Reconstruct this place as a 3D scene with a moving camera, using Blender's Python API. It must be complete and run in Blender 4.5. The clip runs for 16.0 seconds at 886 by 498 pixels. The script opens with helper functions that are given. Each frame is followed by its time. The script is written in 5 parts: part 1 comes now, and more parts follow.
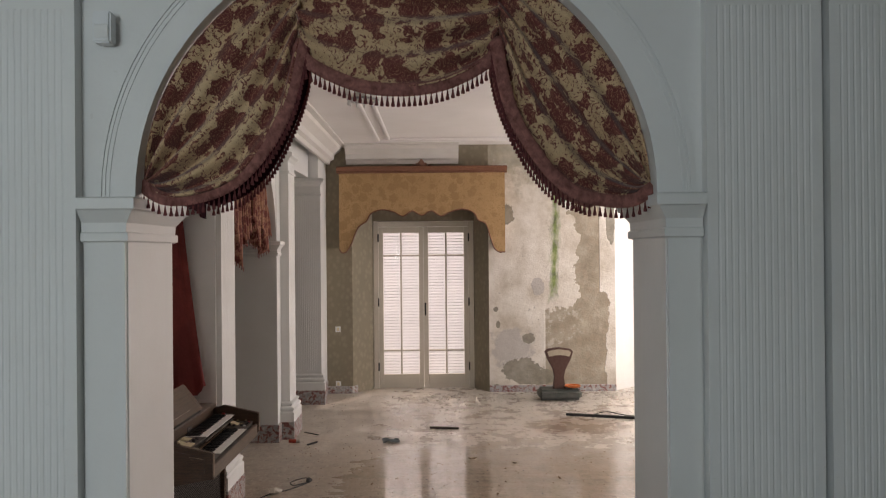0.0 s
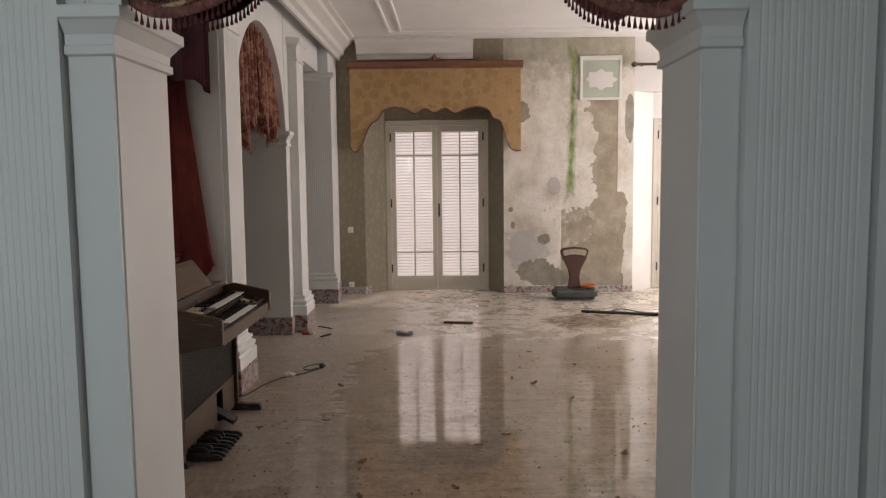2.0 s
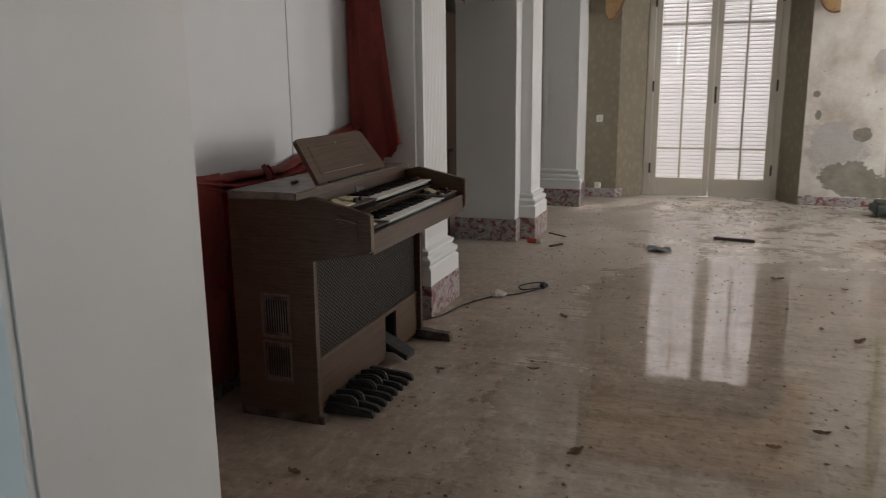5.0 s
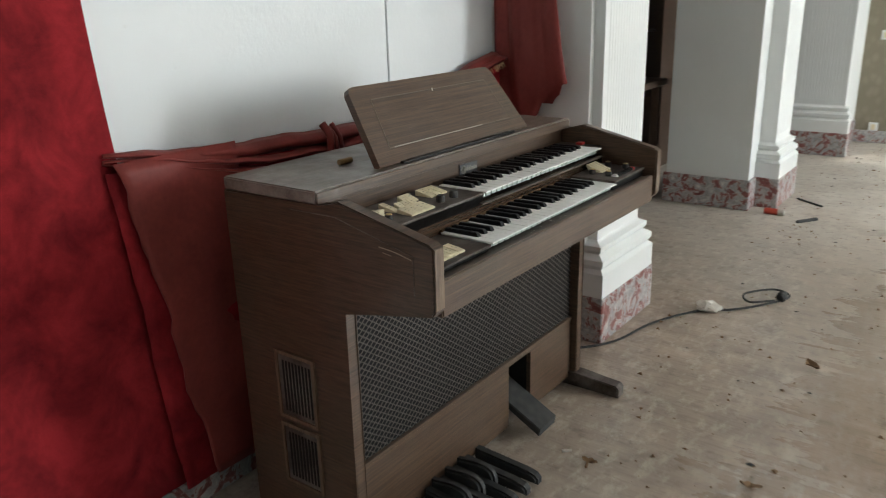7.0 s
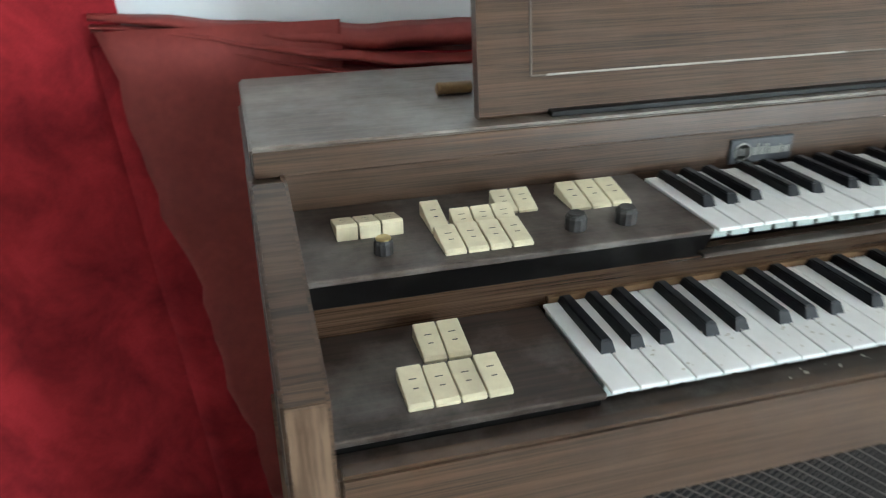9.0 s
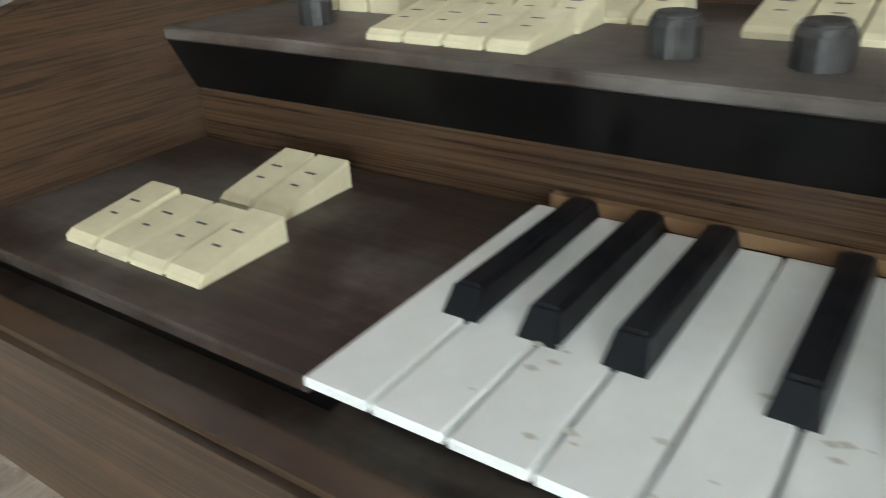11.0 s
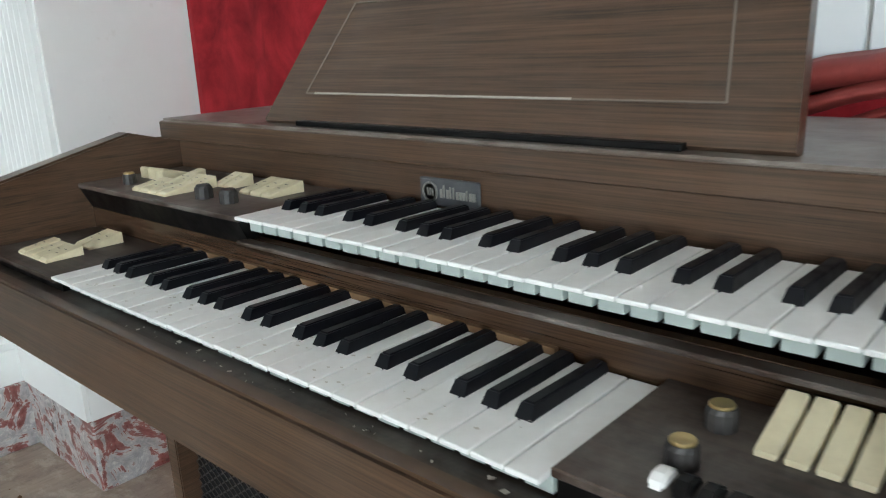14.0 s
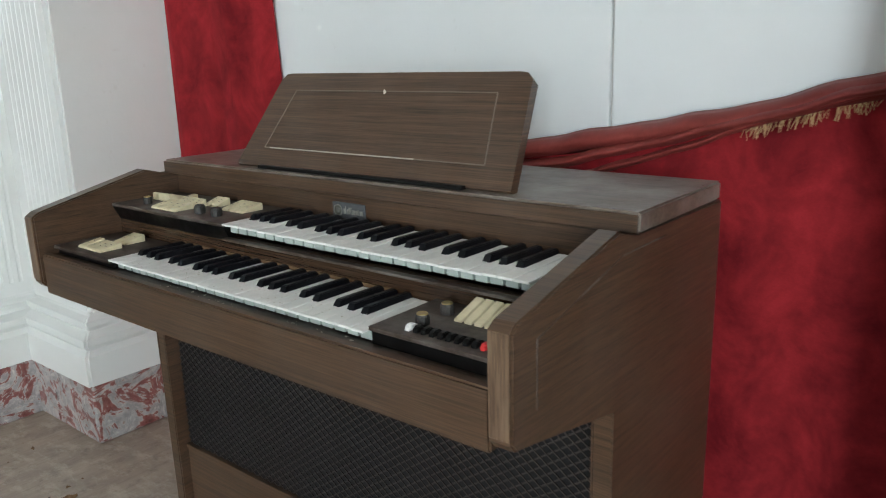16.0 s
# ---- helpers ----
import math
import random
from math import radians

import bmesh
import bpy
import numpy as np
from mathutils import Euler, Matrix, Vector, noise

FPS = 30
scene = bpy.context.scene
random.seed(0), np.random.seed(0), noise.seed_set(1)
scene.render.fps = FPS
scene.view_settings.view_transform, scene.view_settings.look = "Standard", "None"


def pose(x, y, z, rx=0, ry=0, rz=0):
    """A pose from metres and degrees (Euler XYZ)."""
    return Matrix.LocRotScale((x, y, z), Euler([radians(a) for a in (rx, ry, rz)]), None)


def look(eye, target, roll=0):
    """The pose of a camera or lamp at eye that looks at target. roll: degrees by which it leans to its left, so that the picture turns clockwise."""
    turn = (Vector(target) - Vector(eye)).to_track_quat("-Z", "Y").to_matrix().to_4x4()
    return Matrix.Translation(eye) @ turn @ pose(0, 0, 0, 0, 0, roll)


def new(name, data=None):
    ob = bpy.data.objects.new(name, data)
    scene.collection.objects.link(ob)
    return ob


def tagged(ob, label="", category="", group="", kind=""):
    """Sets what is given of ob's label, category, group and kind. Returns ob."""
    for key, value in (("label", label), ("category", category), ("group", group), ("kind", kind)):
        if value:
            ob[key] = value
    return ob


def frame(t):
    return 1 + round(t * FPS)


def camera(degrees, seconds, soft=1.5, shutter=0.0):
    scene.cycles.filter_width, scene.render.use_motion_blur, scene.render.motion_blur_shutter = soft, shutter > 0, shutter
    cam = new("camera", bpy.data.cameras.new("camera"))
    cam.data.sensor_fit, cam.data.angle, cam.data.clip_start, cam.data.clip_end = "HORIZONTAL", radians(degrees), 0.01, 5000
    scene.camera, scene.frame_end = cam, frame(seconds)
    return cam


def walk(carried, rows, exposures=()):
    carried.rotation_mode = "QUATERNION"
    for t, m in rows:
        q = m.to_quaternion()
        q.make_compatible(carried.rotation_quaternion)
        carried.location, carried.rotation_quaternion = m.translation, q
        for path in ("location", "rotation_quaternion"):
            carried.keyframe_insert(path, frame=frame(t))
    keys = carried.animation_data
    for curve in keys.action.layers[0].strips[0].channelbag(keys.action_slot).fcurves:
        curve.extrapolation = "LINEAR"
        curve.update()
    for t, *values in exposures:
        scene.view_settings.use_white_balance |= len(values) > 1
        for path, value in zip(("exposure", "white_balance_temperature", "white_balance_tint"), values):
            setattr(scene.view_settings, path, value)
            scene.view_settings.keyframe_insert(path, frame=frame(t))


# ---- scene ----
cam = camera(60.0, 16.0, soft=1.1, shutter=0.4)
PATH = [
    (0.0, (0.204, 0.434, 1.909), (0.219, 2.434, 1.916), -0.5),
    (0.5, (0.196, 0.450, 1.843), (0.226, 2.449, 1.805), -0.4),
    (1.0, (0.180, 0.472, 1.757), (0.219, 2.469, 1.665), -0.4),
    (1.5, (0.175, 0.502, 1.665), (0.204, 2.496, 1.519), -0.6),
    (2.0, (0.203, 0.602, 1.569), (0.180, 2.593, 1.381), -0.6),
    (2.5, (0.270, 0.762, 1.464), (0.149, 2.746, 1.241), -0.5),
    (3.0, (0.266, 0.970, 1.360), (0.031, 2.938, 1.096), -0.2),
    (3.5, (0.235, 1.265, 1.312), (-0.115, 3.209, 0.997), -0.2),
    (4.0, (0.216, 1.585, 1.281), (-0.247, 3.498, 0.924), -0.3),
    (4.2, (0.198, 1.703, 1.284), (-0.304, 3.603, 0.914), -0.2),
    (6.3, (-0.087, 3.125, 1.240), (-1.059, 4.787, 0.699), -1.9),
    (6.5, (-0.122, 3.250, 1.255), (-1.147, 4.872, 0.690), -1.9),
    (7.0, (-0.226, 3.585, 1.248), (-1.365, 5.106, 0.626), -1.6),
    (7.5, (-0.322, 3.881, 1.237), (-1.593, 5.260, 0.542), -1.5),
    (8.0, (-0.464, 4.148, 1.183), (-1.894, 5.335, 0.443), -1.7),
    (8.5, (-0.576, 4.388, 1.129), (-2.163, 5.307, 0.329), -1.2),
    (8.7, (-0.598, 4.493, 1.121), (-2.255, 5.249, 0.295), -1.0),
    (10.8, (-0.929, 4.966, 0.895), (-2.394, 3.964, -0.027), -2.5),
    (11.0, (-0.938, 5.000, 0.883), (-2.393, 3.957, -0.008), -2.9),
    (11.5, (-0.939, 5.094, 0.880), (-2.402, 4.002, 0.063), -2.9),
    (12.0, (-0.919, 5.184, 0.888), (-2.399, 4.058, 0.153), -2.6),
    (12.5, (-0.910, 5.293, 0.901), (-2.385, 4.114, 0.242), -2.5),
    (13.0, (-0.878, 5.433, 0.915), (-2.325, 4.203, 0.288), -3.0),
    (13.5, (-0.820, 5.572, 0.950), (-2.253, 4.298, 0.381), -2.5),
    (14.0, (-0.769, 5.686, 0.983), (-2.186, 4.380, 0.447), -2.7),
    (14.5, (-0.698, 5.789, 1.014), (-2.134, 4.490, 0.514), -2.3),
    (15.0, (-0.603, 5.913, 1.048), (-2.058, 4.631, 0.559), -2.2),
    (15.5, (-0.517, 6.021, 1.068), (-1.995, 4.764, 0.585), -1.9),
    (16.0, (-0.430, 6.124, 1.087), (-1.931, 4.896, 0.595), -1.6),
]
EXPOSURES = [(0.0, -0.56, 7400, 22), (1.5, -0.68, 7400, 22), (3.5, -0.84, 7150, 19), (4.2, -0.8, 7000, 16), (6.3, -0.2, 6400, 9), (7.0, 0.42, 6300, 4), (8.0, 0.76, 6000, 2), (8.5, 1.10, 5650, 0), (11.0, 0.92, 5850, -2), (13.0, 0.78, 5800, 1), (16.0, 0.46, 6000, 2)]
walk(cam, [(t, look(eye, target, roll)) for t, eye, target, roll in PATH], EXPOSURES)

# ---- light ----
world = bpy.data.worlds.new("sky")
scene.world = world
world.use_nodes = True
wt = world.node_tree
sky = wt.nodes.new("ShaderNodeTexSky")
sky.sky_type, sky.sun_disc = "NISHITA", False
sky.sun_elevation, sky.sun_rotation = radians(38), radians(60)
wt.links.new(sky.outputs[0], wt.nodes["Background"].inputs[0])
wt.nodes["Background"].inputs[1].default_value = 0.12

sun_lamp = bpy.data.lights.new("sun", "SUN")
sun_lamp.energy, sun_lamp.angle, sun_lamp.color = 2.3, radians(0.6), (1.0, 0.95, 0.88)
sun_ob = new("sun", sun_lamp)
sun_ob.matrix_world = look((0, 0, 30), (-9, -14.5, 10))


def window_light(x, y, z, target, w, h, watts, color):
    """Skylight standing in a window's opening."""
    d = bpy.data.lights.new("window_light", "AREA")
    d.shape, d.size, d.size_y, d.energy, d.color = "RECTANGLE", w, h, watts, color
    ob = new("window_light", d)
    ob.matrix_world = look((x, y, z), target)
    return ob


window_light(4.93, 6.4, 1.7, (0, 6.4, 2.3), 1.3, 2.4, 15, (0.94, 0.98, 1.0))
window_light(4.93, 9.2, 1.7, (0, 9.2, 2.3), 1.3, 2.4, 205, (0.94, 0.98, 1.0))
window_light(-1.7, -2.33, 2.25, (-1.7, 0, 2.25), 1.3, 1.1, 100, (0.67, 0.895, 1.0))

# ---- materials ----


def mat(name, color, rough=0.6, metal=0.0):
    m = bpy.data.materials.new(name)
    m.use_nodes = True
    b = m.node_tree.nodes["Principled BSDF"]
    b.inputs["Base Color"].default_value = (*color, 1)
    b.inputs["Roughness"].default_value = rough
    b.inputs["Metallic"].default_value = metal
    return m


class Graph:
    """Short hand for building a node material."""

    def __init__(self, m):
        self.m, self.t = m, m.node_tree
        self.b = self.t.nodes["Principled BSDF"]
        self.coords = self.t.nodes.new("ShaderNodeTexCoord").outputs["Object"]

    def node(self, kind, **sets):
        n = self.t.nodes.new(kind)
        for k, v in sets.items():
            n.inputs[k.replace("_", " ")].default_value = v
        return n

    def link(self, a, b):
        self.t.links.new(a, b)

    def mapped(self, scale=(1, 1, 1), rot=(0, 0, 0)):
        n = self.t.nodes.new("ShaderNodeMapping")
        n.inputs["Scale"].default_value = scale
        n.inputs["Rotation"].default_value = rot
        self.link(self.coords, n.inputs["Vector"])
        return n.outputs[0]

    def noise(self, scale, detail=4.0, rough=0.55, vec=None, distort=0.0):
        n = self.node("ShaderNodeTexNoise", Scale=scale, Detail=detail, Roughness=rough, Distortion=distort)
        self.link(vec or self.coords, n.inputs["Vector"])
        return n.outputs["Fac"]

    def ramp(self, fac, stops):
        n = self.t.nodes.new("ShaderNodeValToRGB")
        e = n.color_ramp.elements
        while len(e) < len(stops):
            e.new(0.5)
        for el, (p, c) in zip(e, stops):
            el.position, el.color = p, (*c, 1) if not isinstance(c, (int, float)) else (c, c, c, 1)
        self.link(fac, n.inputs[0])
        return n.outputs[0]

    def mix(self, fac, a, b, how="MIX"):
        n = self.t.nodes.new("ShaderNodeMix")
        n.data_type, n.blend_type = "RGBA", how
        for sock, v in ((n.inputs[0], fac), (n.inputs[6], a), (n.inputs[7], b)):
            if isinstance(v, (int, float)):
                sock.default_value = v if sock == n.inputs[0] else (v, v, v, 1)
            elif isinstance(v, tuple):
                sock.default_value = (*v, 1)
            else:
                self.link(v, sock)
        return n.outputs[2]

    def math(self, op, a, b=0.0, c=0.0):
        n = self.t.nodes.new("ShaderNodeMath")
        n.operation = op
        for sock, v in zip(n.inputs, (a, b, c)):
            if isinstance(v, (int, float)):
                sock.default_value = v
            else:
                self.link(v, sock)
        return n.outputs[0]

    def axes(self):
        n = self.t.nodes.new("ShaderNodeSeparateXYZ")
        self.link(self.coords, n.inputs[0])
        return n.outputs

    def rand(self):
        return self.t.nodes.new("ShaderNodeObjectInfo").outputs["Random"]

    def color(self, v):
        self.link(v, self.b.inputs["Base Color"])

    def rough(self, v):
        self.link(v, self.b.inputs["Roughness"])

    def bump(self, h, strength=0.3, dist=0.01):
        n = self.node("ShaderNodeBump", Strength=strength, Distance=dist)
        self.link(h, n.inputs["Height"])
        self.link(n.outputs[0], self.b.inputs["Normal"])


def plaster(name, base, dirt, amount=0.5, rough=0.7):
    m = mat(name, base, rough)
    g = Graph(m)
    big = g.ramp(g.noise(1.1, 6, 0.6), [(0.38, base), (0.8, tuple(a * (1 - amount) + b * amount for a, b in zip(base, dirt)))])
    spots = g.ramp(g.noise(26, 3, 0.6), [(0.70, 0.0), (0.76, 1.0)])
    g.color(g.mix(g.math("MULTIPLY", spots, 0.18), big, dirt))
    g.bump(g.noise(60, 4, 0.6), 0.12, 0.004)
    return m


WHITE = plaster("white_paint", (0.74, 0.75, 0.74), (0.5, 0.47, 0.42), 0.35, 0.5)
HALLWHITE = plaster("aged_white_paint", (0.72, 0.70, 0.67), (0.42, 0.37, 0.31), 0.4, 0.6)
PANELWHITE = plaster("white_board", (0.74, 0.76, 0.77), (0.5, 0.48, 0.46), 0.22, 0.42)
CEIL = plaster("ceiling_paint", (0.84, 0.82, 0.81), (0.5, 0.47, 0.43), 0.25, 0.8)
# side room walls: the gloom of the unlit room is put into this colour
DIM = plaster("shade_dark_wall", (0.32, 0.29, 0.26), (0.12, 0.1, 0.09), 0.5, 0.8)


def marble():
    m = mat("red_marble", (0.3, 0.1, 0.08), 0.28)
    g = Graph(m)
    cells = g.ramp(g.noise(9.5, 5, 0.66, distort=2.6), [(0.27, (0.10, 0.03, 0.03)), (0.38, (0.23, 0.07, 0.06)), (0.46, (0.29, 0.12, 0.105)),
                                            (0.485, (0.48, 0.45, 0.43)), (0.57, (0.36, 0.35, 0.36)), (0.67, (0.60, 0.57, 0.54))])
    vein = g.ramp(g.noise(34, 5, 0.6), [(0.4, 0.7), (0.6, 1.0)])
    g.color(g.mix(1.0, cells, vein, "MULTIPLY"))
    g.rough(g.ramp(g.noise(30, 3), [(0.3, 0.25), (0.7, 0.5)]))
    return m


MARBLE = marble()


def travertine():
    m = mat("travertine", (0.5, 0.43, 0.36), 0.2)
    g = Graph(m)
    streak = g.noise(2.2, 8, 0.65, g.mapped((1.0, 7.0, 1.0)))
    fine = g.noise(9, 6, 0.6, g.mapped((1.2, 11.0, 1.0)))
    base = g.ramp(streak, [(0.25, (0.275, 0.208, 0.158)), (0.5, (0.350, 0.272, 0.210)), (0.75, (0.43, 0.345, 0.275))])
    mott = g.noise(5.5, 8, 0.68)
    pits = g.ramp(fine, [(0.36, 0.62), (0.5, 1.0)])
    dusty = g.ramp(g.noise(0.55, 5, 0.6), [(0.42, 0.0), (0.65, 1.0)])
    speck = g.ramp(g.noise(48, 2, 0.5), [(0.70, 0.0), (0.74, 1.0)])
    c = g.mix(0.5, base, pits, "MULTIPLY")
    c = g.mix(0.55, c, g.ramp(mott, [(0.3, 0.5), (0.5, 0.95), (0.68, 1.35)]), "MULTIPLY")
    c = g.mix(g.math("MULTIPLY", dusty, 0.38), c, (0.42, 0.375, 0.325))
    c = g.mix(g.math("MULTIPLY", speck, 0.55), c, (0.17, 0.12, 0.085))
    x, y, z = g.axes()
    # pale plaster dust near the far wall
    far = g.math("MULTIPLY", g.math("SMOOTH_MIN", g.math("MAXIMUM", g.math("MULTIPLY", g.math("SUBTRACT", y, 7.0), 0.75), 0.0), 1.0, 0.2),
                 g.ramp(g.noise(3.5, 6, 0.7), [(0.36, 0.25), (0.60, 1.0)]))
    c = g.mix(g.math("MULTIPLY", far, 0.7), c, (0.64, 0.60, 0.54))
    # damp patch
    dx, dy = g.math("MULTIPLY", g.math("SUBTRACT", x, 1.75), 1.35), g.math("MULTIPLY", g.math("SUBTRACT", y, 8.78), 2.0)
    r = g.math("ADD", g.math("SQRT", g.math("ADD", g.math("MULTIPLY", dx, dx), g.math("MULTIPLY", dy, dy))), g.math("MULTIPLY", g.math("SUBTRACT", g.noise(3, 5), 0.5), 0.5))
    damp = g.ramp(r, [(0.70, 1.0), (0.82, 0.0)])
    c = g.mix(g.math("MULTIPLY", damp, 0.75), c, (0.20, 0.13, 0.085))
    # trodden dust along the arcade, with pale scuffs
    side = g.ramp(g.math("ADD", g.math("MULTIPLY", x, -0.8), g.math("SUBTRACT", g.noise(1.7, 6, 0.65), 0.42)), [(0.25, 0.0), (0.75, 1.0)])
    scuff = g.ramp(g.noise(15, 6, 0.7, g.mapped((1.6, 0.7, 1.0), (0, 0, 0.5))), [(0.50, 0.0), (0.66, 1.0)])
    c = g.mix(g.math("MULTIPLY", scuff, g.math("ADD", 0.26, g.math("MULTIPLY", side, 0.40))), c, (0.54, 0.49, 0.41))
    grime = g.ramp(g.noise(20, 5, 0.7), [(0.34, 1.0), (0.46, 0.0)])
    c = g.mix(g.math("MULTIPLY", grime, 0.55), c, (0.15, 0.11, 0.08))
    g.color(c)
    patch = g.ramp(g.noise(1.6, 7, 0.66, g.mapped((0.55, 4.0, 1.0))), [(0.42, 0.004), (0.58, 0.012), (0.75, 0.12)])
    ro = g.math("ADD", patch, g.math("MULTIPLY", far, 0.42))
    ro = g.math("ADD", ro, g.math("ADD", g.math("MULTIPLY", dusty, 0.015), g.math("ADD", g.math("MULTIPLY", side, 0.32), g.math("MULTIPLY", scuff, 0.012))))
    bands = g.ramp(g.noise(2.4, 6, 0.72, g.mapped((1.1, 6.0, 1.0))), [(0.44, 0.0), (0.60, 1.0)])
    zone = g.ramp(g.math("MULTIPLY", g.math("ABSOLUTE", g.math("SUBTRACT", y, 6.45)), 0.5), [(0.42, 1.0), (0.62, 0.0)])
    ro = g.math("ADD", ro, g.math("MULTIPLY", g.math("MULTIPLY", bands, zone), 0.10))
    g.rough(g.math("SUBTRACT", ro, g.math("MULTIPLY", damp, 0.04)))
    g.b.inputs["Specular IOR Level"].default_value = 0.9
    g.bump(g.noise(5.0, 3, 0.5, g.mapped((0.5, 3.4, 1.0))), 0.065, 0.005)
    return m


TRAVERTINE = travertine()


def wood(name, dark, light, grain=(4, 1.5, 130), rough=0.42, dust=0.0):
    m = mat(name, light, rough)
    g = Graph(m)
    v = g.mapped(grain)
    n1 = g.noise(1.3, 3, 0.5, v)
    n2 = g.noise(6.0, 4, 0.65, v)
    c = g.mix(0.45, g.ramp(n1, [(0.32, dark), (0.52, tuple((a + b) / 2 for a, b in zip(dark, light))), (0.7, light)]),
              g.ramp(n2, [(0.40, tuple(q * 0.75 for q in dark)), (0.58, tuple(q * 1.12 for q in light))]))
    if dust:
        d = g.ramp(g.noise(9, 6, 0.65), [(0.42, 0.0), (0.72, 1.0)])
        c = g.mix(g.math("MULTIPLY", d, dust), c, (0.34, 0.31, 0.28))
        g.rough(g.ramp(g.noise(5, 6, 0.7), [(0.3, rough - 0.02), (0.75, rough + 0.05 + 0.25 * dust)]))
    g.color(c)
    g.bump(n2, 0.06, 0.002)
    return m


WALNUT = wood("walnut_veneer", (0.028, 0.0148, 0.0085), (0.108, 0.061, 0.0345), dust=0.05, rough=0.33)
WALNUT_TOP = wood("dusty_walnut", (0.075, 0.052, 0.040), (0.15, 0.112, 0.088), (40, 1.5, 40), dust=0.7, rough=0.28)
WALNUT_DARK = wood("dusty_dark_walnut", (0.022, 0.013, 0.009), (0.052, 0.031, 0.021), (40, 1.5, 40), dust=0.48, rough=0.42)
WALNUT_EDGE = wood("worn_walnut_edge", (0.085, 0.048, 0.028), (0.19, 0.125, 0.08), (40, 40, 3), rough=0.35)
WALNUT_POLISHED = wood("polished_dark_walnut", (0.026, 0.013, 0.007), (0.075, 0.042, 0.024), rough=0.24)
PALEWOOD = wood("pale_batten_wood", (0.45, 0.28, 0.13), (0.62, 0.43, 0.24), rough=0.7)
DARKWOOD = wood("dark_furniture_wood", (0.03, 0.018, 0.012), (0.07, 0.04, 0.026))


def dusty_plain(name, color, rough, dustcol, amount, scale=30):
    m = mat(name, color, rough)
    g = Graph(m)
    d = g.ramp(g.noise(scale, 5, 0.65), [(0.4, 0.0), (0.75, 1.0)])
    g.color(g.mix(g.math("MULTIPLY", d, amount), color, dustcol))
    g.rough(g.ramp(g.noise(scale * 2, 3), [(0.3, rough), (0.7, min(1.0, rough + 0.2))]))
    return m


BLACK = dusty_plain("black_plastic", (0.0035, 0.003, 0.003), 0.28, (0.08, 0.07, 0.06), 0.05)
BLACKKEY = dusty_plain("black_key_plastic", (0.004, 0.004, 0.006), 0.28, (0.05, 0.05, 0.055), 0.05)
WHITEKEY = dusty_plain("white_key_plastic", (0.84, 0.83, 0.81), 0.3, (0.5, 0.46, 0.41), 0.26, 26)
IVORY = dusty_plain("ivory_plastic", (0.70, 0.62, 0.42), 0.35, (0.5, 0.42, 0.28), 0.5, 60)
KNOB = dusty_plain("brown_black_knob", (0.022, 0.019, 0.018), 0.45, (0.12, 0.11, 0.1), 0.5, 80)
BRASS = mat("brass_cap", (0.55, 0.42, 0.2), 0.35, 1.0)
STEEL = mat("dull_metal", (0.35, 0.35, 0.36), 0.4, 1.0)
PLATE = dusty_plain("grey_name_plate", (0.07, 0.07, 0.075), 0.35, (0.2, 0.2, 0.2), 0.22, 90)
PLATEPALE = mat("pale_raised_plate", (0.30, 0.29, 0.26), 0.4, 0.4)
REDPLASTIC = mat("red_plastic", (0.55, 0.03, 0.03), 0.4)
FELT = dusty_plain("tan_felt", (0.19, 0.105, 0.05), 0.9, (0.24, 0.15, 0.08), 0.4, 60)
SPEAKER = dusty_plain("speaker_cloth", (0.005, 0.0045, 0.005), 0.9, (0.016, 0.012, 0.013), 0.5, 6)
WIRE = dusty_plain("grille_wire", (0.115, 0.10, 0.092), 0.36, (0.095, 0.082, 0.074), 0.5, 50)
WIRE.node_tree.nodes["Principled BSDF"].inputs["Metallic"].default_value = 0.9
# white key plastic dimmed and greened: overhang shade put into the colour
KEYBLOCK = dusty_plain("shaded_key_block", (0.46, 0.52, 0.49), 0.4, (0.3, 0.3, 0.27), 0.4, 40)
for dark in (BLACK, BLACKKEY):
    dark.node_tree.nodes["Principled BSDF"].inputs["Specular IOR Level"].default_value = 0.25
# near-black that paints the shade inside the organ's openings
SHADEBLACK = mat("shade_black", (0.008, 0.007, 0.006), 0.9)
INK = mat("legend_ink", (0.09, 0.08, 0.07), 0.7)


def velvet(name, a, b, rough=0.85, sheen=0.6, scale=7):
    m = mat(name, a, rough)
    g = Graph(m)
    n = g.noise(scale, 6, 0.65, g.mapped((1.0, 1.0, 0.85)), 0.4)
    f = g.noise(scale * 40, 2, 0.6)
    n = g.math("ADD", g.math("MULTIPLY", n, 0.75), g.math("MULTIPLY", g.noise(scale * 0.45, 5, 0.7, g.mapped((1.0, 1.0, 0.8), (0.5, 0, 0)), 0.6), 0.25))
    c = g.ramp(n, [(0.36, b), (0.49, a), (0.64, tuple(min(1, q * 1.55) for q in a))])
    g.color(g.mix(0.25, c, g.ramp(f, [(0.3, 0.5), (0.7, 1.0)]), "MULTIPLY"))
    g.b.inputs["Specular IOR Level"].default_value = 0.15
    g.b.inputs["Sheen Weight"].default_value = sheen
    g.b.inputs["Sheen Tint"].default_value = (*[min(1, q * 2.2) for q in a], 1)
    g.bump(f, 0.15, 0.002)
    return m


